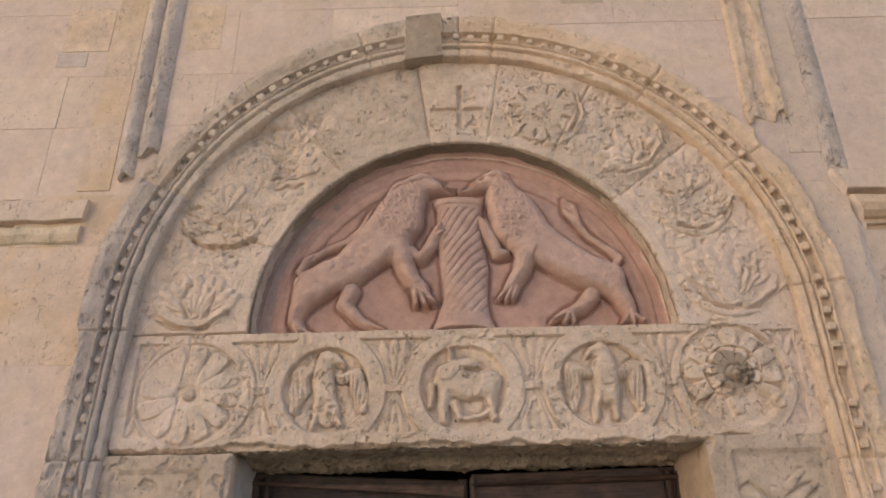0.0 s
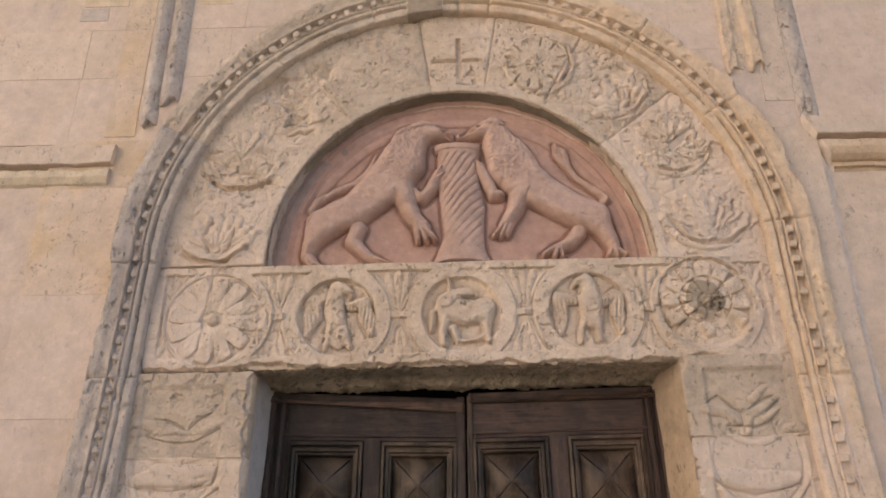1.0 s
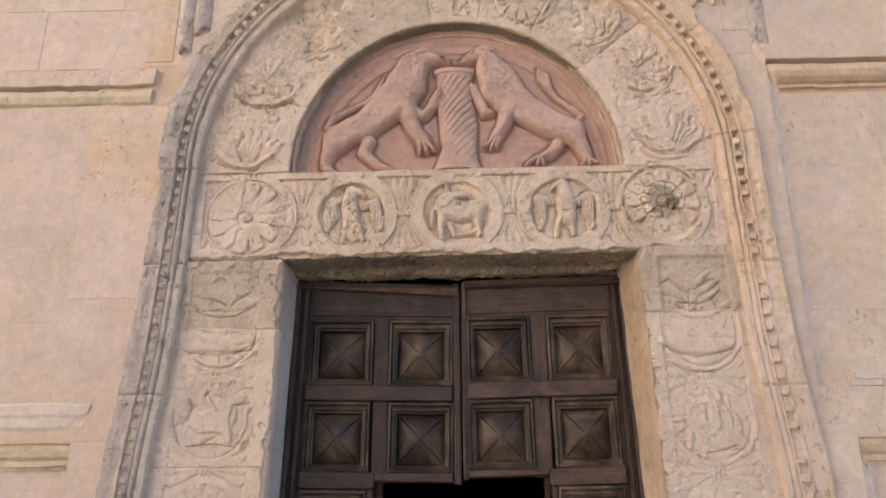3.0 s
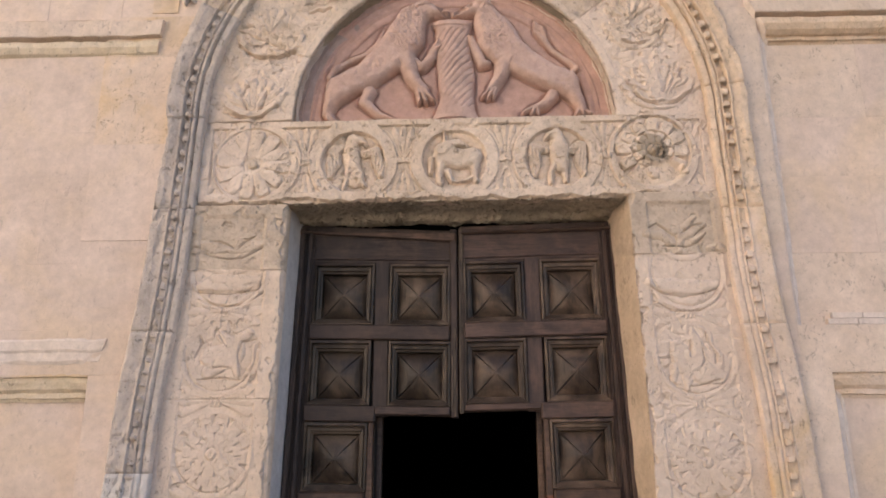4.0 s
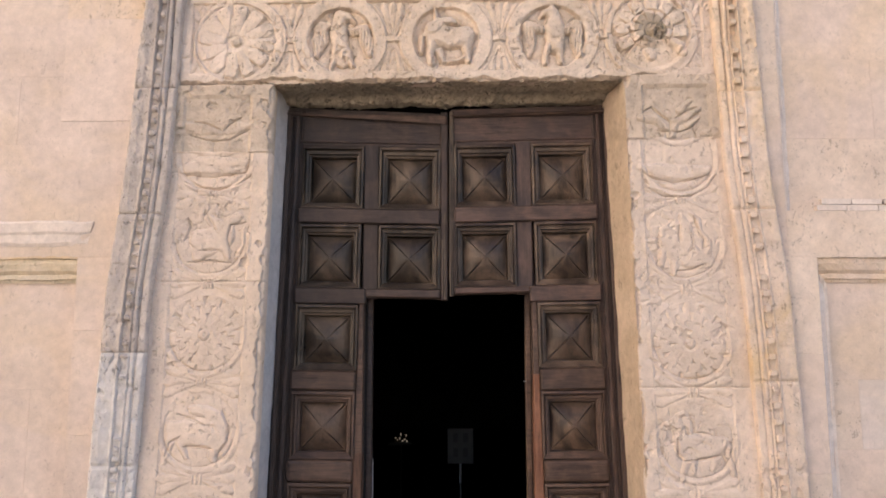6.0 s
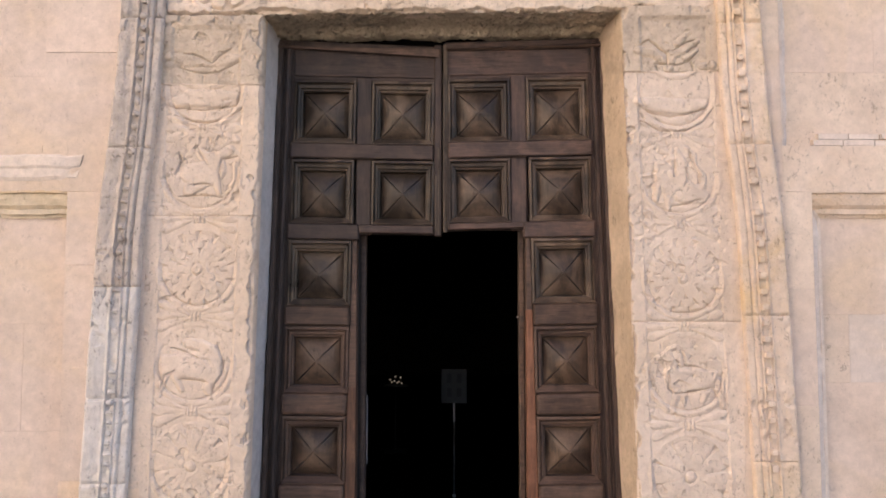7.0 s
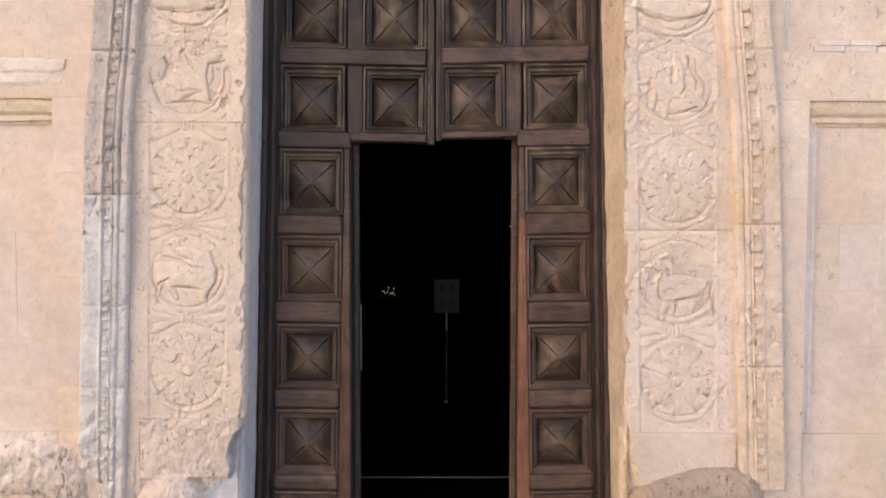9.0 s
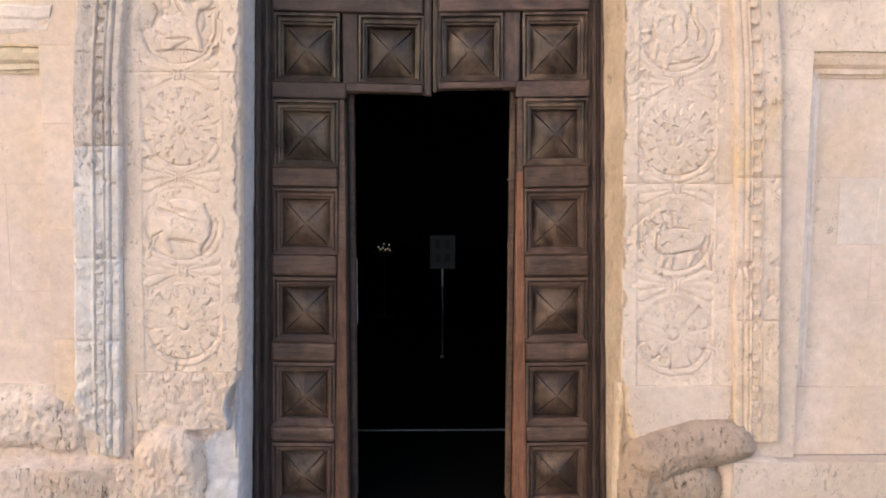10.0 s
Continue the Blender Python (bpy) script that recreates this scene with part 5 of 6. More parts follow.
# ---------------------------------------------------------------- the two jambs
# each beast: its strokes (x, z, radius) and the chisel cuts (x, z) that draw it
BEASTS = {
    "left leaves": ([[(-0.191, -0.031, 0.022), (-0.092, -0.055, 0.036), (0.011, -0.081, 0.014)], [(0.036, -0.078, 0.014), (0.097, -0.052, 0.036), (0.178, -0.034, 0.012)]],
                    [[(-0.122, -0.019), (-0.048, -0.030), (0.016, -0.064)], [(0.035, -0.071), (0.069, -0.029), (0.130, 0.006)], [(-0.146, -0.091), (-0.022, -0.132), (0.071, -0.121), (0.180, -0.058)]]),
    "left fish": ([[(-0.170, -0.075, 0.026), (-0.073, -0.051, 0.050), (0.084, -0.052, 0.050), (0.182, -0.037, 0.024)]],
                  [[(-0.155, -0.105), (-0.003, -0.121), (0.088, -0.106), (0.169, -0.094), (0.187, -0.021)], [(-0.157, -0.145), (-0.075, -0.177), (0.034, -0.188), (0.125, -0.163), (0.198, -0.110)]]),
    "left beast": ([[(-0.069, -0.002, 0.050), (0.031, -0.002, 0.072), (0.074, 0.021, 0.060)], [(-0.058, -0.087, 0.038), (0.002, -0.070, 0.027)], [(-0.018, 0.119, 0.022), (0.031, 0.077, 0.038), (0.059, 0.035, 0.050)],
                    [(0.147, 0.125, 0.024), (0.097, 0.090, 0.030), (0.074, -0.007, 0.027), (0.100, -0.092, 0.022)], [(0.178, 0.060, 0.010), (0.180, -0.035, 0.011), (0.150, -0.097, 0.017)]],
                   [[(-0.126, 0.104), (-0.109, 0.062), (-0.141, -0.008)], [(-0.032, 0.147), (0.025, 0.049)], [(0.185, 0.092), (0.108, 0.072), (0.094, 0.007), (0.114, -0.106)], [(-0.064, -0.064), (0.045, -0.064)], [(-0.113, -0.124), (0.116, -0.126)]]),
    "left deer": ([[(-0.146, 0.007, 0.039), (-0.059, -0.010, 0.067), (0.058, -0.010, 0.078), (0.096, 0.029, 0.056)], [(-0.038, 0.107, 0.026), (0.029, 0.096, 0.032), (0.078, 0.067, 0.038)],
                   [(-0.143, -0.016, 0.027), (-0.161, -0.104, 0.017), (-0.174, -0.160, 0.014)], [(-0.097, -0.060, 0.020), (-0.057, -0.139, 0.014)], [(0.113, -0.051, 0.038), (0.072, -0.127, 0.024), (0.090, -0.169, 0.014)]],
                  [[(-0.117, 0.078), (-0.044, 0.058), (0.023, 0.028)], [(0.116, 0.102), (0.154, 0.014), (0.145, -0.059), (0.107, -0.110), (0.095, -0.163)], [(-0.167, -0.128), (-0.152, -0.060), (-0.103, -0.036)], [(-0.074, -0.083), (0.072, -0.098)]]),
    "right tree": ([[(-0.201, -0.069, 0.020), (-0.116, -0.080, 0.029), (-0.058, -0.127, 0.020)], [(-0.032, -0.169, 0.026), (-0.017, -0.089, 0.023), (0.058, -0.058, 0.023), (0.127, -0.020, 0.015)], [(0.015, -0.024, 0.020), (0.076, 0.024, 0.015)],
                    [(0.052, -0.106, 0.020), (0.121, -0.072, 0.015)], [(0.142, -0.157, 0.018), (0.197, -0.150, 0.026)]],
                   [[(-0.179, -0.033), (-0.133, -0.011), (-0.082, -0.061), (-0.039, -0.088), (-0.040, -0.160)], [(-0.005, -0.063), (0.062, -0.022), (0.112, -0.013)], [(0.065, -0.077), (0.125, -0.039)], [(-0.106, -0.142), (0.017, -0.145), (0.081, -0.123), (0.127, -0.075)], [(0.083, -0.130), (0.100, -0.180)]]),
    "right fish": ([[(-0.203, -0.062, 0.022), (-0.099, -0.079, 0.040), (0.037, -0.090, 0.040), (0.154, -0.075, 0.022)]],
                   [[(-0.190, -0.090), (-0.124, -0.123), (-0.036, -0.142), (0.047, -0.133), (0.151, -0.102)], [(-0.190, -0.165), (-0.084, -0.224), (0.052, -0.218), (0.142, -0.168), (0.192, -0.107)]]),
    "right griffin": ([[(-0.086, 0.046, 0.044), (-0.042, -0.039, 0.067), (0.037, -0.081, 0.061), (0.119, -0.104, 0.039)], [(-0.080, 0.004, 0.024), (-0.144, 0.009, 0.016), (-0.190, 0.009, 0.012)], [(-0.005, 0.146, 0.014), (0.015, 0.075, 0.033), (0.016, -0.024, 0.038)],
                       [(0.041, 0.161, 0.012), (0.088, 0.119, 0.016), (0.082, 0.062, 0.019), (0.127, 0.005, 0.019), (0.119, -0.052, 0.022)], [(-0.115, -0.054, 0.025), (-0.129, -0.125, 0.016)], [(-0.056, -0.110, 0.025), (-0.061, -0.170, 0.015)]],
                      [[(-0.020, 0.089), (-0.028, 0.004)], [(0.036, 0.047), (0.045, -0.024), (0.025, -0.047)], [(0.059, 0.141), (0.071, 0.084), (0.106, 0.019), (0.101, -0.029)], [(-0.047, -0.153), (0.046, -0.144), (0.084, -0.124)]]),
    "right ram": ([[(-0.062, -0.029, 0.056), (0.039, -0.037, 0.059), (0.128, -0.028, 0.051)], [(-0.074, 0.016, 0.039), (-0.095, 0.090, 0.033), (-0.146, 0.075, 0.020), (-0.163, 0.063, 0.012)], [(-0.087, 0.128, 0.012), (-0.051, 0.140, 0.014), (-0.033, 0.117, 0.012)],
                   [(-0.050, -0.088, 0.025), (-0.073, -0.148, 0.016), (-0.079, -0.195, 0.014)], [(-0.015, -0.088, 0.022), (-0.026, -0.163, 0.014)], [(0.093, -0.088, 0.022), (0.076, -0.139, 0.014)], [(0.164, -0.043, 0.031), (0.177, -0.118, 0.017), (0.180, -0.165, 0.014)]],
                  [[(-0.027, 0.120), (-0.009, 0.090), (-0.006, 0.037), (0.083, 0.031)], [(-0.095, 0.016), (-0.100, -0.073), (-0.073, -0.103)], [(-0.062, -0.103), (0.025, -0.097), (0.129, -0.067), (0.153, -0.118)], [(0.188, 0.002), (0.173, -0.073), (0.190, -0.133)]]),
}


def jamb(side, label, xr, z_low, z_top, block_low, rounds, joints, links, tints):
    """A carved door post: a dusky top block, then a shaft of linked roundels."""
    owner = thing("carved_jamb", label, "door jamb", "carved jambs")
    xv, zv = np.linspace(0.988, 1.585, 165), np.linspace(z_low, z_top, int((z_top - z_low) / 0.0037))
    U, V = np.meshgrid(xv, zv, indexing="ij")
    X = side * U
    seed = 100 + 20 * side
    eaten = step(rough(X, V, 3.5, seed), 0.2, 0.9)
    X0, V0 = X, V
    H = 0.004 * rough(X, V, 4.0, seed + 1, 2) + 0.0010 * rough(X, V, 34.0, seed + 2) - 0.005 * eaten * step(rough(X, V, 22.0, seed + 3), 0.0, 0.6)
    half, R = 0.205, 0.212
    c = side * xr
    field = step(half - np.abs(X - c), 0, 0.008) * step(block_low - V, -0.004, 0.004)
    kind = np.zeros(X.shape, int)
    specs = {0: ("shaft_stone", tints[0], owner, ""), 1: ("top_block", M_DUSKY, owner, "dusky top block with worn branches")}
    H -= 0.007 * field
    for n, z in enumerate(joints):
        kind[V < z] = 2 + n
        specs[2 + n] = ("shaft_stone", tints[1 + n], owner, "")
        H -= 0.008 * np.exp(-((V - z) / 0.004) ** 2)
    kind[V > block_low] = 1
    H = np.where(V > block_low, H + 0.010 - 0.012 * step(0.19 - np.abs(X - c), 0, 0.02) * step(z_top - V, 0.05, 0.08), H)
    X, V = unsteady(X, V, 0.0045, seed + 11)
    for z in links:
        for turn in (0.0, math.pi):
            H += field * fan(X, V, c, z, turn, 0.50, 0.215, 3, 0.007)
        H += 0.012 * step(0.030 - np.abs(X - c), 0, 0.01) * step(0.030 - np.abs(V - z), 0, 0.01) * np.abs(np.cos((X - c) * 130)) * 0.6
    for n, (z, what) in enumerate(rounds):
        d = np.hypot(X - c, V - z)
        inside = (d < R) & (V < block_low)
        low_arc = step(z - V, -0.10, 0.10)
        H += np.where(V < block_low, ring(X, V, c, z, R - 0.006, 0.016, 0.006) * (0.4 + 0.6 * low_arc), 0)
        H -= np.where(V < block_low, 0.010 * np.exp(-((d - R + 0.024) / 0.006) ** 2) * low_arc * (0.7 + 0.5 * lump(X, V, 6.0, seed + 13)), 0)
        beast = what in BEASTS
        if beast:
            strokes, lines = BEASTS[what]
            d_beast = skin(X, V, [moved(p, c, z) for p in strokes], 0.006)
            f = pillow(d_beast, 0.009, 0.024)
            cut = groove(X, V, [moved(p, c, z) for p in lines], 0.0058, 0.013)
            H -= np.where((V > block_low) == (what in ("left leaves", "right tree")), cut + 0.002 * np.exp(-(d_beast / 0.010) ** 2), 0)
            name = "carved_" + what.split()[1]
        else:
            petals, inner = what
            f = low_flower(X, V, c, z, R - 0.006, petals, inner, 0.1, 0.0105)
            name = "carved_rosette"
        f = f * (1 - 0.3 * eaten)
        if what in ("left leaves", "right tree"):
            H += np.where(V > block_low, f, 0)
            kind[(f > 0.003) & (V > block_low)] = 40 + n
            specs[40 + n] = (name, M_DUSKY, 1, "")
            continue
        f = np.where(V < block_low, f, 0)
        H += f
        below = [k for k, zz in enumerate(joints) if z < zz]
        home = 2 + below[-1] if below else 0
        kind[inside] = 20 + n
        specs[20 + n] = ("roundel", specs[home][1], home, "")
        kind[(f > 0.003) if beast else (d < R - 0.024) & (V < block_low)] = 40 + n
        specs[40 + n] = (name, specs[home][1], home, "")
    X, V = X0, V0
    lip = step(0.010 + 0.020 * rough(V, U * 0.6, 12.0, seed + 5) - (U - 0.988), 0, 0.008)
    H -= 0.016 * lip
    scar = step(rough(X, V, 17.0, seed + 15), 0.55, 0.75) * step(rough(X, V, 4.0, seed + 17), 0.0, 0.5)
    H -= 0.010 * scar
    H += 0.0010 * rough(X, V, 55.0, seed + 23, 2) - 0.005 * step(rough(X, V, 42.0, seed + 25, 2), 0.45, 0.8) * step(rough(X, V, 6.0, seed + 27), -0.1, 0.4)
    XX = X + side * 0.020 * (2.1 - V)
    order = slice(None) if side > 0 else slice(None, None, -1)
    surface(XX[order], (-H)[order], V[order] + 0.009 * X[order] * step(V[order], 2.9, 3.3), kind[:-1, :-1][order], specs, back=lambda a, b, c_: (a, b * 0 + 0.10, c_))
    # the side that faces the doorway
    yv, zv = np.linspace(0.004, 0.42, 30), np.linspace(0.0, z_top, 240)
    Yr, Zr = np.meshgrid(yv, zv, indexing="ij")
    front = 0.993 + 0.020 * (3.03 - Zr) if side < 0 else 0.968 + 0.022 * (3.03 - Zr)
    rear = 0.946 + 0.029 * (3.1 - Zr) if side < 0 else 0.912 + 0.033 * (3.1 - Zr)
    inset = front + (rear - front) * np.clip(Yr / 0.30, 0, 1) + 0.003 * rough(Yr, Zr, 6.0, seed + 7) + 0.012 * np.clip(rough(Zr, Zr * 0, 7.0, seed + 9), 0, 1) * np.exp(-Yr / 0.02)
    o = slice(None, None, -1) if side > 0 else slice(None)
    surface((side * inset)[o], Yr[o], Zr[o], np.zeros((29, 239), int), {0: ("reveal", M_BLUE if side < 0 else M_REVEAL, owner, "smooth greyish reveal" if side < 0 else "ochre reveal")})
    return owner


jamb(-1, "pale carved door jamb with roundels of beasts and rosettes, greyish reveal", 1.285, 0.878, 3.515, 3.135,
     [(3.325, "left leaves"), (3.11, "left fish"), (2.655, "left beast"), (2.145, (13, 0.55)), (1.655, "left deer"), (1.130, (12, 0.0))], [2.425], [2.895, 2.415, 1.900, 1.410], [M_PALE, M_PALE])
jamb(1, "pale carved door jamb with roundels of beasts and rosettes, ochre reveal", 1.262, 0.800, 3.545, 3.190,
     [(3.370, "right tree"), (3.10, "right fish"), (2.630, "right griffin"), (2.100, (12, 0.55)), (1.600, "right ram"), (1.070, (10, 0.0))], [1.870], [2.870, 2.385, 1.850, 1.335], [M_PALE, M_PALE])

# worn stones at the foot of the jambs
def jamb_foot(side, label, x_in, x_out, z_top, height, pieces):
    """A rough field of stones; pieces sorts its places into parts."""
    owner = thing("jamb_foot", label, "jamb foot", "jamb feet")
    xv, zv = np.linspace(x_in, x_out, int((x_out - x_in) / 0.007)), np.linspace(-0.02, z_top, int(z_top / 0.007))
    U, V = np.meshgrid(xv, zv, indexing="ij")
    h = height(U, V)
    kind, specs = pieces(U, V, h, owner)
    o = slice(None) if side > 0 else slice(None, None, -1)
    surface((side * U)[o], (-h)[o], V[o], kind[:-1, :-1][o], specs, back=lambda a, b, c: (a, b * 0 + 0.14, c))


def left_edge(v):
    return np.interp(v, [0.0, 0.44, 0.53, 0.56, 0.74, 0.80, 0.88], [1.24, 1.235, 1.15, 1.085, 1.085, 1.05, 1.0]) + 0.018 * rough(v, v * 0, 11.0, 205)


def left_height(u, v):
    pit = np.clip(rough(u * 2.2, v, 40.0, 211, 2), 0, 1)
    block_h = np.where((u < 1.56) & (v > 0.56 + 0.02 * lump(u, u * 0, 9.0, 3)), 0.006, np.where(u > 1.52, -0.012, -0.05)) + 0.008 * rough(u, v, 6.0, 201)
    block_h -= 0.10 * step(left_edge(v) - u, 0, 0.03)
    stump = limb(u, v, [(1.40, -0.1, 0.22), (1.395, 0.40, 0.19)], 0.80) + 0.020 * rough(u, v, 5.0, 203)
    slope = np.interp(v + 0.55 * (u - 1.03), [0.0, 0.40, 0.62, 0.90], [0.03, 0.0, -0.045, -0.10]) + 0.010 * rough(u, v, 7.0, 209) + 0.02 * step(0.18 - np.hypot(u - 1.12, v - 0.12), 0, 0.05)
    rubble = 0.06 * step(u, 1.50, 1.58) * step(0.46 - v, 0, 0.08) - 0.02 + 0.02 * rough(u, v, 8.0, 215)
    return np.maximum.reduce([block_h, stump - 0.05, slope, np.where((u > 1.48) & (v < 0.50), rubble, -0.2)]) - np.where(u > left_edge(v), 0.009, 0.004) * pit + 0.003 * rough(u, v, 30.0, 213)


def left_pieces(u, v, h, owner):
    kind = np.zeros(u.shape, int)
    kind[v < 0.57] = 1
    kind[u < left_edge(v)] = 2
    kind[np.hypot((u - 1.395) / 0.20, np.maximum(v - 0.40, 0) / 0.20) < 1] = 1
    return kind, {0: ("travertine_block", M_TRAV, owner, ""), 1: ("worn_stump", M_TRAV, owner, "rounded worn stump, once a lion"), 2: ("broken_edge", M_BLUE, owner, "greyish broken edge of the jamb")}


def right_edge(v):
    return 1.03 + 0.22 * np.clip(0.80 - v, 0, 0.4) + 0.014 * rough(v, v * 0, 9.0, 235)


def right_height(u, v):
    block_h = np.where((v > 0.50) & (u < 1.60), 0.006, -0.06) + 0.003 * rough(u, v, 6.0, 221) - 0.06 * step(right_edge(v) - u, -0.01, 0.05)
    flake = limb(u, v, [(1.02, 0.74, 0.02), (1.10, 0.55, 0.045), (1.12, 0.46, 0.02)], 0.7) + 0.008 * rough(u, v, 12.0, 227)
    low = -0.05 + 0.11 * step(u, 1.50, 1.62) + 0.010 * rough(u, v, 7.0, 237)
    return np.maximum.reduce([block_h, flake - 0.03, np.where(v < 0.41, low, -0.2)])


def right_pieces(u, v, h, owner):
    kind = np.zeros(u.shape, int)
    kind[(u > 1.60) & (v > 0.41)] = 99
    kind[u < right_edge(v)] = 3
    # the worn lion grows out of the block
    pit = np.clip(rough(u * 1.5, v, 34.0, 231, 2), 0, 1)
    back = pillow(skin(u, v, [[(1.20, 0.40, 0.16), (1.42, 0.475, 0.150), (1.60, 0.490, 0.140), (1.665, 0.470, 0.090)]], 0.02), 0.17, 0.16) + 0.006 * rough(u, v, 5.0, 223, 2)
    body = pillow(skin(u, v, [[(1.12, -0.1, 0.15), (1.15, 0.40, 0.13)], [(1.34, -0.15, 0.26), (1.36, 0.24, 0.22)]], 0.04), 0.13, 0.16) + 0.010 * rough(u, v, 6.0, 225)
    dents = groove(u, v, [[(1.05, 0.70), (1.10, 0.58), (1.16, 0.50)], [(1.50, 0.36), (1.60, 0.38), (1.69, 0.41)]], 0.016, 0.020)
    lump_h = np.maximum(back - 0.055, body - 0.05) - dents - 0.007 * pit + 0.003 * rough(u, v, 32.0, 233)
    cells = np.where(lump_h > -0.045, 0, 99)
    surface(u, -lump_h, v, cells[:-1, :-1], {0: ("worn_lion", M_LION, owner, "browned and pitted worn stone lion")})
    return kind, {0: ("plain_block", M_PALE, owner, "plain pale block"), 3: ("broken_edge", M_OCHRE, owner, "broken ochre edge")}


jamb_foot(-1, "pitted travertine block above a worn stone stump", 1.03, 1.67, 0.876, left_height, left_pieces)
jamb_foot(1, "pale block above a worn brown stone lion", 1.005, 1.84, 0.798, right_height, right_pieces)

# ---------------------------------------------------------------- the door
DOOR_Y = 0.30


def moulded_panel(w, up, down, wide, high, drop):
    """A coffer: mouldings at the top and sides, a sloping sill below, and a sunk four-sided point with pillowed faces, set a little low."""
    bm = bmesh.new()
    steps = [(0.0, 0.010), (0.002, -0.014), (0.012, -0.018), (0.0145, 0.004), (0.018, 0.006), (0.021, -0.004), (0.031, -0.002), (0.034, 0.014), (0.041, 0.016), (0.046, 0.046)]
    reach = w / 2 - wide
    rings = []
    for d, y in steps:
        k = d / 0.046
        a, top, low = w / 2 - reach * k, up + (high - drop - up) * k, -down + (down - high - drop) * k
        rings.append([bm.verts.new(p) for p in ((-a, y, low), (a, y, low), (a, y, top), (-a, y, top))])
    for p, q in zip(rings[:-1], rings[1:]):
        for k in (1, 2, 3):
            bm.faces.new((p[k], p[(k + 1) % 4], q[(k + 1) % 4], q[k])).material_index = 1
    # the sill under the point
    sill = [[bm.verts.new((sx * x, y, z)) for sx in (-1, 1)] for x, y, z in ((w / 2, 0.02, -down - 0.002), (w / 2, -0.028, -down), (w / 2 - 0.003, -0.0285, -down + 0.004), (wide + 0.012, 0.006, -high - drop - 0.005), (wide + 0.002, 0.046, -high - drop))]
    for p, q in zip(sill[:-1], sill[1:]):
        bm.faces.new((p[0], p[1], q[1], q[0])).material_index = 2
    # four pillowed faces that meet in sunk mitres
    levels = [1.0, 0.985, 0.93, 0.84, 0.72, 0.58, 0.44, 0.30, 0.17, 0.07]
    along = [-1.0, -0.935, -0.8, -0.5, 0.0, 0.5, 0.8, 0.935]
    turns = [((1, 0), (0, -1)), ((0, 1), (1, 0)), ((-1, 0), (0, 1)), ((0, -1), (-1, 0))]
    loops = []
    for m in levels:
        loop = []
        for (ax, az), (nx, nz) in turns:
            for t in along:
                y = 0.046 - 0.062 * (1 - m) ** 0.85 - 0.009 * math.sin(math.pi * m) * (1 - t * t) + (0.020 * min(1, 4 * (1 - m)) if t == -1.0 else 0.0)
                loop.append(bm.verts.new((wide * m * (ax * t + nx), y, high * m * (az * t + nz) - drop)))
        loops.append(loop)
    count = len(loops[0])
    for p, q in zip(loops[:-1], loops[1:]):
        for k in range(count):
            bm.faces.new((p[k], p[(k + 1) % count], q[(k + 1) % count], q[k]))
    tip = bm.verts.new((0, -0.014, -drop))
    for k in range(count):
        bm.faces.new((loops[-1][k], loops[-1][(k + 1) % count], tip))
    me = bpy.data.meshes.new("panel")
    bmesh.ops.recalc_face_normals(bm, faces=bm.faces)
    bm.to_mesh(me)
    bm.free()
    return me


def leaf(name, side, label):
    return thing(name, label, "door leaf", "door leaves")


PANEL_W, UP, DOWN = 0.356, 0.186, 0.182
ROWS = {-1: [3.055, 2.597, 2.135, 1.652, 1.155, 0.668, 0.198], 1: [3.072, 2.612, 2.150, 1.655, 1.155, 0.668, 0.198]}
panel_me = moulded_panel(PANEL_W, UP, DOWN, 0.127, 0.130, 0.012)
for m in (M_OAK_PANEL, M_OAK_RAIL, M_OAK_RAIL):
    panel_me.materials.append(m)
# upper coffers: the lintel's shade is put into darker oak; lower ones are rubbed
shaded_me = {}
for key, trio in ((-1, (M_OAK_DARK, M_OAK, M_OAK_X)), (1, (M_OAK_DUSK, M_OAK_WARM, M_OAK_WARM_X))):
    shaded_me[key] = panel_me.copy()
    shaded_me[key].materials.clear()
    for m in trio:
        shaded_me[key].materials.append(m)
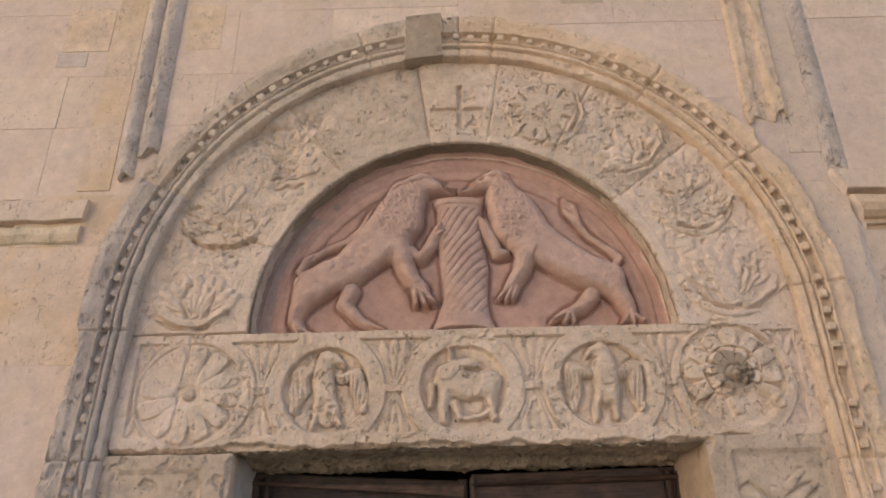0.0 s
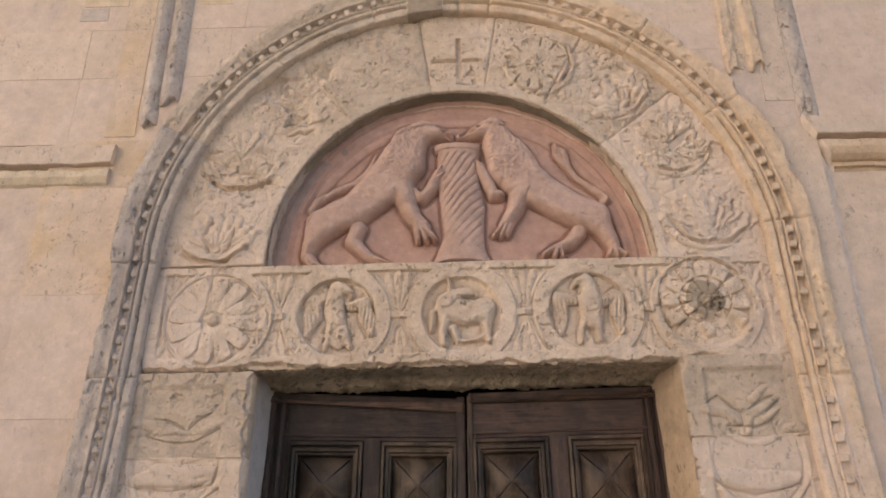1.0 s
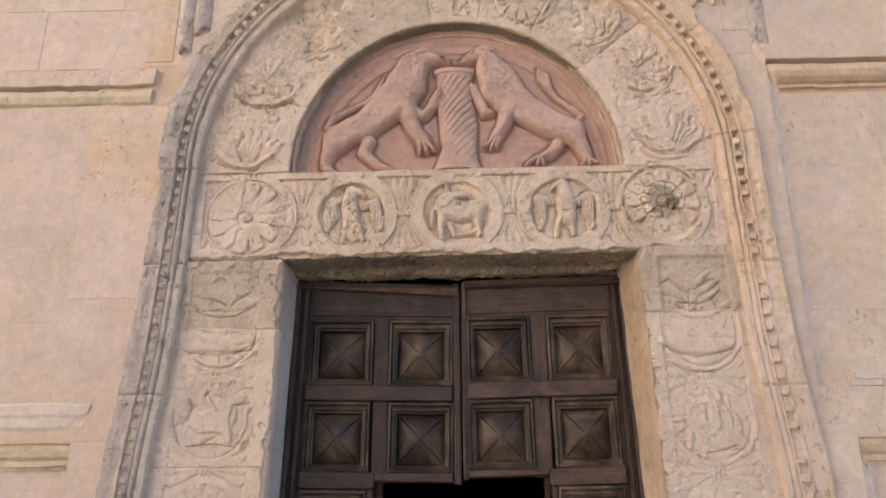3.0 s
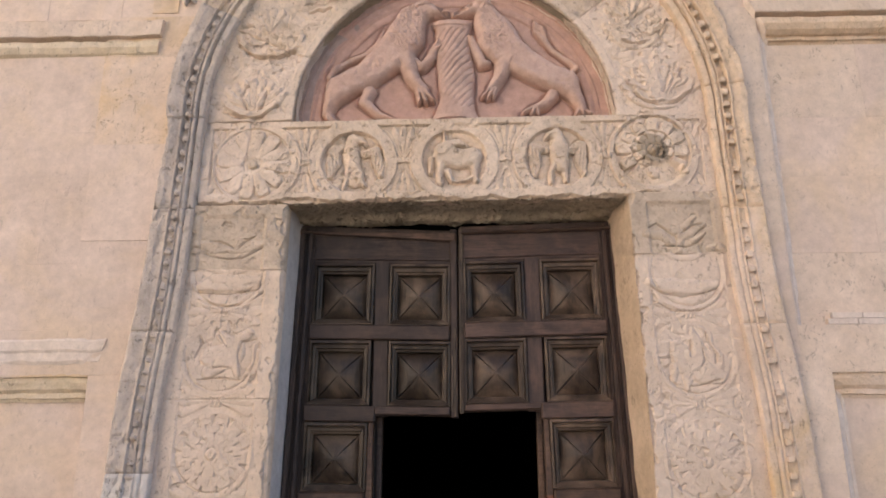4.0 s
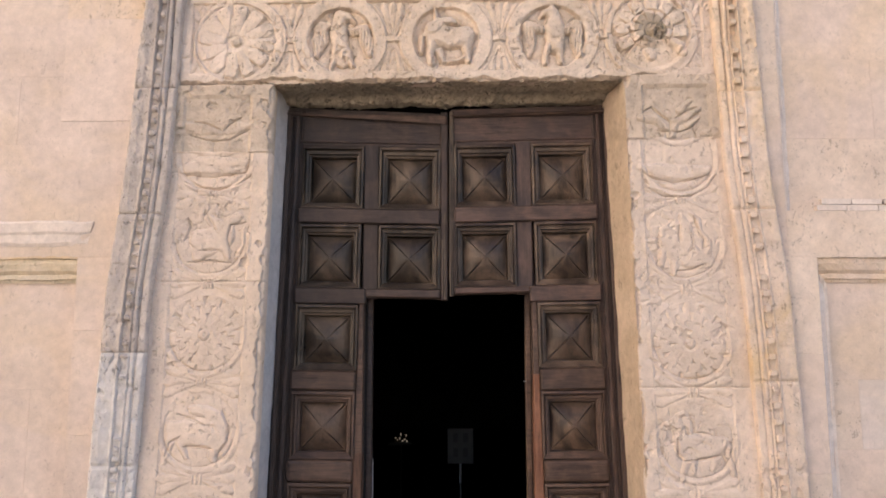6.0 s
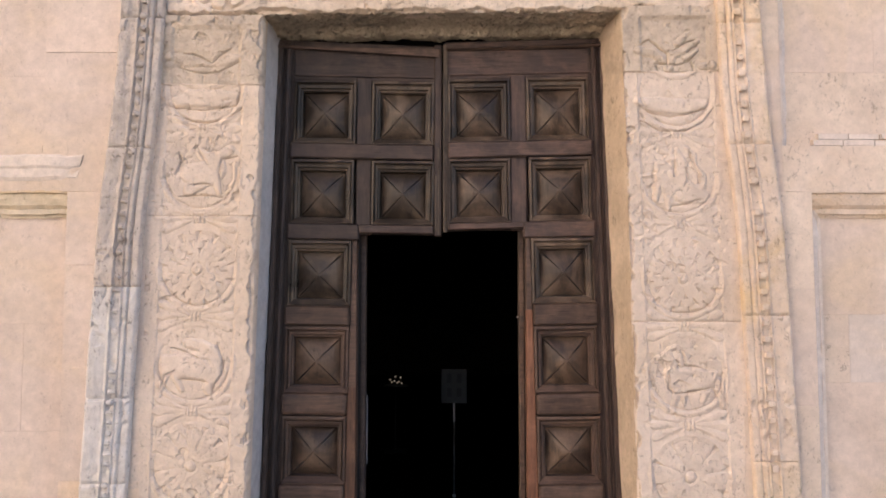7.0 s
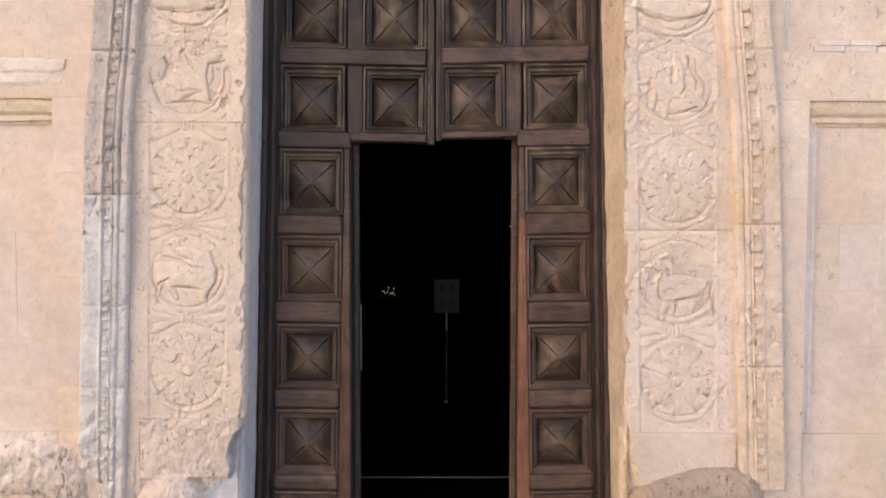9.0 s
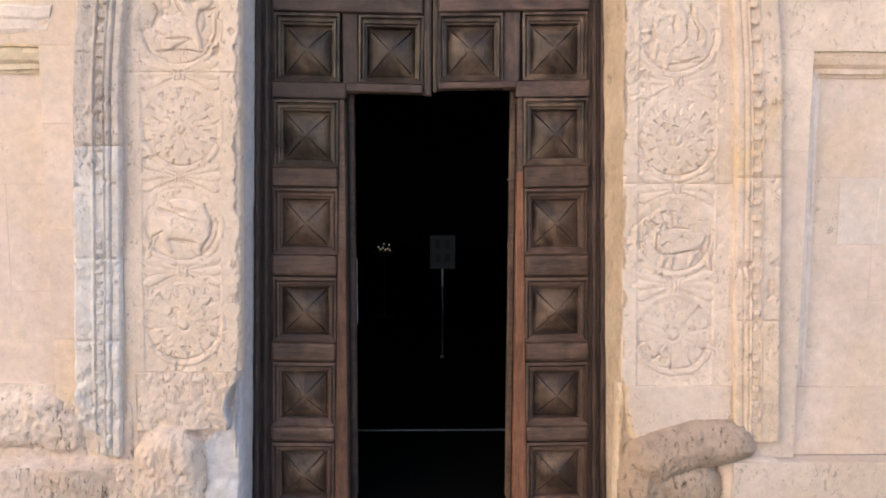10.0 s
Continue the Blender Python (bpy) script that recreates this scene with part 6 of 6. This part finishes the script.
for side in (-1, 1):
    door = leaf("door_leaf", side, "old dark oak door leaf with pointed coffers" if side < 0 else "old oak door leaf with pointed coffers, reddish and rubbed")
    rows_z = ROWS[side]
    drift = lambda z: 0.024 * (3.052 - z)
    outer = lambda z: (0.670 if side < 0 else 0.657) + drift(z)
    inner = 0.226 if side < 0 else 0.208
    sag = lambda x: -0.020 * (0.67 - abs(x)) if side < 0 else -0.022 * (0.66 - abs(x))
    top = 3.476 if side < 0 else 3.484
    wick = 2.366 if side < 0 else 2.392
    half = PANEL_W / 2

    def put(x, z, n):
        ob = new("coffer_panel", shaded_me[side] if n < 3 else panel_me)
        ob.parent = door
        ob.matrix_basis = Matrix.Translation((side * x, DOOR_Y, z + sag(x))) @ Matrix.Rotation(side * radians(-0.8), 4, "Y")
    for n, z in enumerate(rows_z):
        put(outer(z), z, n)
        if n < 2:
            put(inner, z, n)

    def board(name, a, b, z0, z1, material, y0=DOOR_Y, y1=DOOR_Y + 0.055, bev=0.006, label="", skew=0.0, slope=0.0, rounds=1):
        bm = block(min(side * a, side * b), max(side * a, side * b), y0, y1, z0, z1, bev, 0.0008, int(abs(a + z0) * 999), rounds)
        for v in bm.verts:
            v.co.z += sag(abs(v.co.x)) - (slope * (0.95 - abs(v.co.x)) if v.co.z > z0 + 0.4 * (z1 - z0) else 0)
            v.co.x += side * skew * (3.05 - v.co.z)
        return part(name, bm, material, door, label)

    OAK, OAK_X = (M_OAK, M_OAK_X) if side < 0 else (M_OAK_WARM, M_OAK_WARM_X)
    # thin boards behind the framing
    part("backing_board", block(min(side * 0.01, side * 1.13), max(side * 0.01, side * 1.13), DOOR_Y + 0.072, DOOR_Y + 0.082, wick, top - 0.02, 0.0), M_OAK, door)
    part("backing_board", block(min(side * 0.48, side * 1.13), max(side * 0.48, side * 1.13), DOOR_Y + 0.072, DOOR_Y + 0.082, -0.02, wick - 0.002, 0.0), M_OAK, door)
    # uprights
    edge = 1.13
    o = outer(3.05) + half
    board("hanging_stile", o, edge, -0.02, top, OAK, skew=0.024)
    for d0, d1, out in ((0.010, 0.022, 0.006), (0.028, 0.050, 0.016), (0.056, 0.066, 0.010), (0.074, 0.100, 0.022)):
        board("stile_bead", o + d0, o + d1, 0.0, top - 0.02, OAK, DOOR_Y - out, DOOR_Y + 0.02, 0.005, skew=0.024)
    board("middle_stile", inner + half, outer(3.05) - half, wick - 0.01, rows_z[0] + UP + 0.02, OAK, DOOR_Y + 0.001)
    board("meeting_stile", 0.004, inner - half, wick - 0.012, top - 0.02, M_OAK_SPLIT if side > 0 else OAK, DOOR_Y - (0.014 if side < 0 else 0.016), label="splintered greyed upright" if side > 0 else "")
    if side > 0:
        r = random.Random(8)
        for k in range(4):
            x0 = 0.005 + 0.011 * k
            board("splintered_strip", x0, x0 + r.uniform(0.005, 0.009), wick - 0.014 + r.uniform(0.0, 0.05) * (k > 1), top - 0.15 - r.uniform(0.0, 0.6), M_OAK if k == 2 else M_OAK_SPLIT, DOOR_Y - 0.022 - r.uniform(-0.003, 0.006), DOOR_Y, 0.0015)
    else:
        for x0, low, high in ((0.018, wick - 0.008, 2.86), (0.032, wick + 0.02, 2.70)):
            board("splintered_strip", x0, x0 + 0.009, low, high, M_OAK_SPLIT, DOOR_Y - 0.019, DOOR_Y, 0.0015)
    # rails between the rows
    tilt = 0.028 if side < 0 else 0.006
    board("top_rail", 0.012, edge, rows_z[0] + UP, top, OAK_X, DOOR_Y + 0.003, slope=tilt)
    # the light on this proud bead is put into its lighter oak
    board("top_bead", 0.012, edge - 0.16, top - 0.060, top - 0.036, M_OAK_RAIL, DOOR_Y - 0.028, DOOR_Y + 0.02, 0.009, slope=tilt * 2)
    board("top_bead", 0.012, edge - 0.20, rows_z[0] + UP + 0.02, rows_z[0] + UP + 0.034, OAK_X, DOOR_Y - 0.006, DOOR_Y + 0.02, 0.004)
    for n, (za, zb) in enumerate(zip(rows_z[:-1], rows_z[1:])):
        lo, hi = zb + UP + 0.002, za - DOWN - 0.002
        full = n < 2
        a = (inner - half + 0.004) if full else (outer(zb) - half - 0.005)
        if n == 1:
            split = 0.470 if side < 0 else 0.457
            board("rail", a, split, wick, hi, OAK_X, DOOR_Y - 0.028, DOOR_Y + 0.06, 0.006)
            a = split + 0.001
        board("rail", a, outer(zb) + half + 0.004, lo, hi, OAK_X if n < 2 else M_OAK_RAIL, DOOR_Y - 0.030, DOOR_Y + 0.06, 0.007 if n < 2 else 0.011 if n < 3 else 0.026, rounds=1 if n < 3 else 3)
    # the upright beside the wicket, rubbed red low down, and the dark edge of the wicket frame behind it
    a = 0.482 if side < 0 else 0.470
    worn_to = 1.50 if side < 0 else 1.93
    for z0, z1, m, text in ((-0.02, worn_to, M_OAK_RED if side > 0 else M_OAK_BROWN, "rubbed reddish upright"), (worn_to + 0.001, wick, M_OAK_RAIL, "")):
        bm = block(min(side * a, side * (outer(2.1) - half)), max(side * a, side * (outer(2.1) - half)), DOOR_Y - 0.004, DOOR_Y + 0.075, z0, z1, 0.0)
        bmesh.ops.bevel(bm, geom=[e for e in bm.edges if abs(e.verts[0].co.z - e.verts[1].co.z) > 0.1], offset=0.006, segments=2, affect="EDGES", profile=0.5)
        for v in bm.verts:
            if abs(v.co.x) > a + 0.012:
                v.co.x += side * 0.024 * (2.13 - v.co.z)
        part("wicket_stile", bm, m, door, text)
    part("wicket_edge", block(min(side * 0.438, side * 0.4685), max(side * 0.438, side * 0.4685), DOOR_Y + 0.077, DOOR_Y + 0.16, 0.005, wick + 0.02, 0.004, 0.001, 5), M_OAK_X if side < 0 else M_OAK_RAIL, door, "dark edge of the wicket frame")
    board("wicket_lintel", 0.004, a + 0.01, wick - 0.004, wick + 0.05, M_OAK_X, DOOR_Y + 0.006, DOOR_Y + 0.075, 0.004)

# near-black sheets added behind the leaves; the head one stands in for shade
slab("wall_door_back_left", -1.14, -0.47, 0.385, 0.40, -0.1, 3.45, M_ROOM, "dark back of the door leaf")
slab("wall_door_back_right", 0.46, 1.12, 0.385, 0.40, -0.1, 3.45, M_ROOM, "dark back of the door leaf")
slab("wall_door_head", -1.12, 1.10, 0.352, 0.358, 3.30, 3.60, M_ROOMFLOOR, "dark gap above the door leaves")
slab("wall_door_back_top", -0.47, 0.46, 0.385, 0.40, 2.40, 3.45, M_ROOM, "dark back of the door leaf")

# ---------------------------------------------------------------- inside
strip = part("floor_strip", block(-0.75, 0.75, 1.56, 1.585, 0.002, 0.010, 0.002), M_STEEL, None)
tagged(strip, "thin pale metal strip across the dark church floor", "floor strip")

stand = thing("notice_stand", "grey notice card on a thin steel pole", "notice stand")
SX = 0.112  # the stand beside the middle of the doorway
part("pole", block(SX - 0.008, SX + 0.008, 3.69, 3.706, 0.02, 0.96, 0.003), M_POLE, stand, "thin steel pole")
part("foot_plate", block(SX - 0.11, SX + 0.11, 3.60, 3.80, 0.004, 0.02, 0.006), M_ROOMFLOOR, stand)
part("pole_sleeve", block(SX - 0.010, SX + 0.010, 3.688, 3.708, 0.76, 0.952, 0.004), M_DULLSTEEL, stand, "bright upper sleeve of the pole")
part("foot_knob", block(SX - 0.018, SX + 0.018, 3.684, 3.716, 0.022, 0.052, 0.008), M_DULLSTEEL, stand, "small bright knob at the foot")
card = part("card", block(SX - 0.128, SX + 0.128, 3.668, 3.682, 0.95, 1.29, 0.004), M_SIGN, stand, "grey card with four dark marks")
for mx, mz in ((-0.048, 1.20), (0.052, 1.20), (-0.045, 1.06), (0.05, 1.06)):
    part("printed_mark", block(SX + mx - 0.024, SX + mx + 0.024, 3.662, 3.667, mz - 0.045, mz + 0.045, 0.002), M_SIGNINK, card, "dark printed mark")

# handle of a glass door left out; the post is added to carry it
handle = thing("grab_rail", "slim upright steel grab rail on a dark post", "grab rail")
part("post", block(-0.560, -0.535, 1.385, 1.41, 0.003, 1.36, 0.004), M_ROOM, handle)
part("bar", block(-0.529, -0.521, 1.35, 1.358, 0.852, 1.322, 0.003), M_DULLSTEEL, handle)
for z in (0.88, 1.29):
    part("fixing", block(-0.545, -0.522, 1.355, 1.39, z - 0.006, z + 0.006, 0.002), M_STEEL, handle)

latch = part("latch_keep", block(0.424, 0.4385, 0.405, 0.418, 1.882, 1.890, 0.002), M_STEEL, None)
tagged(latch, "small worn steel latch keep on the wicket edge", "latch")

rack = thing("votive_rack", "dark iron votive rack with a few small candles alight", "candle rack")
part("stem", block(-0.63, -0.61, 6.0, 6.02, 0.03, 0.86, 0.004), M_ROOM, rack)
part("foot_plate", block(-0.76, -0.48, 5.88, 6.14, 0.004, 0.03, 0.006), M_ROOM, rack)
part("tray", block(-0.78, -0.46, 5.93, 6.09, 0.85, 0.87, 0.006), M_ROOM, rack)
for dx, dz in ((-0.078, 0.045), (-0.05, 0.02), (-0.02, 0.035), (0.018, 0.012), (0.045, 0.025), (0.075, 0.006), (-0.01, 0.085), (0.06, 0.075)):
    candle = part("candle", block(-0.62 + dx - 0.009, -0.62 + dx + 0.009, 6.0 + dz, 6.018 + dz, 0.869, 0.875 + dz, 0.003), M_ROOM, rack)
    bm = bmesh.new()
    bmesh.ops.create_icosphere(bm, subdivisions=2, radius=0.0075)
    bmesh.ops.translate(bm, verts=bm.verts, vec=(-0.62 + dx, 6.009 + dz, 0.884 + dz))
    part("flame", bm, M_BULB, candle, "small dim flame")
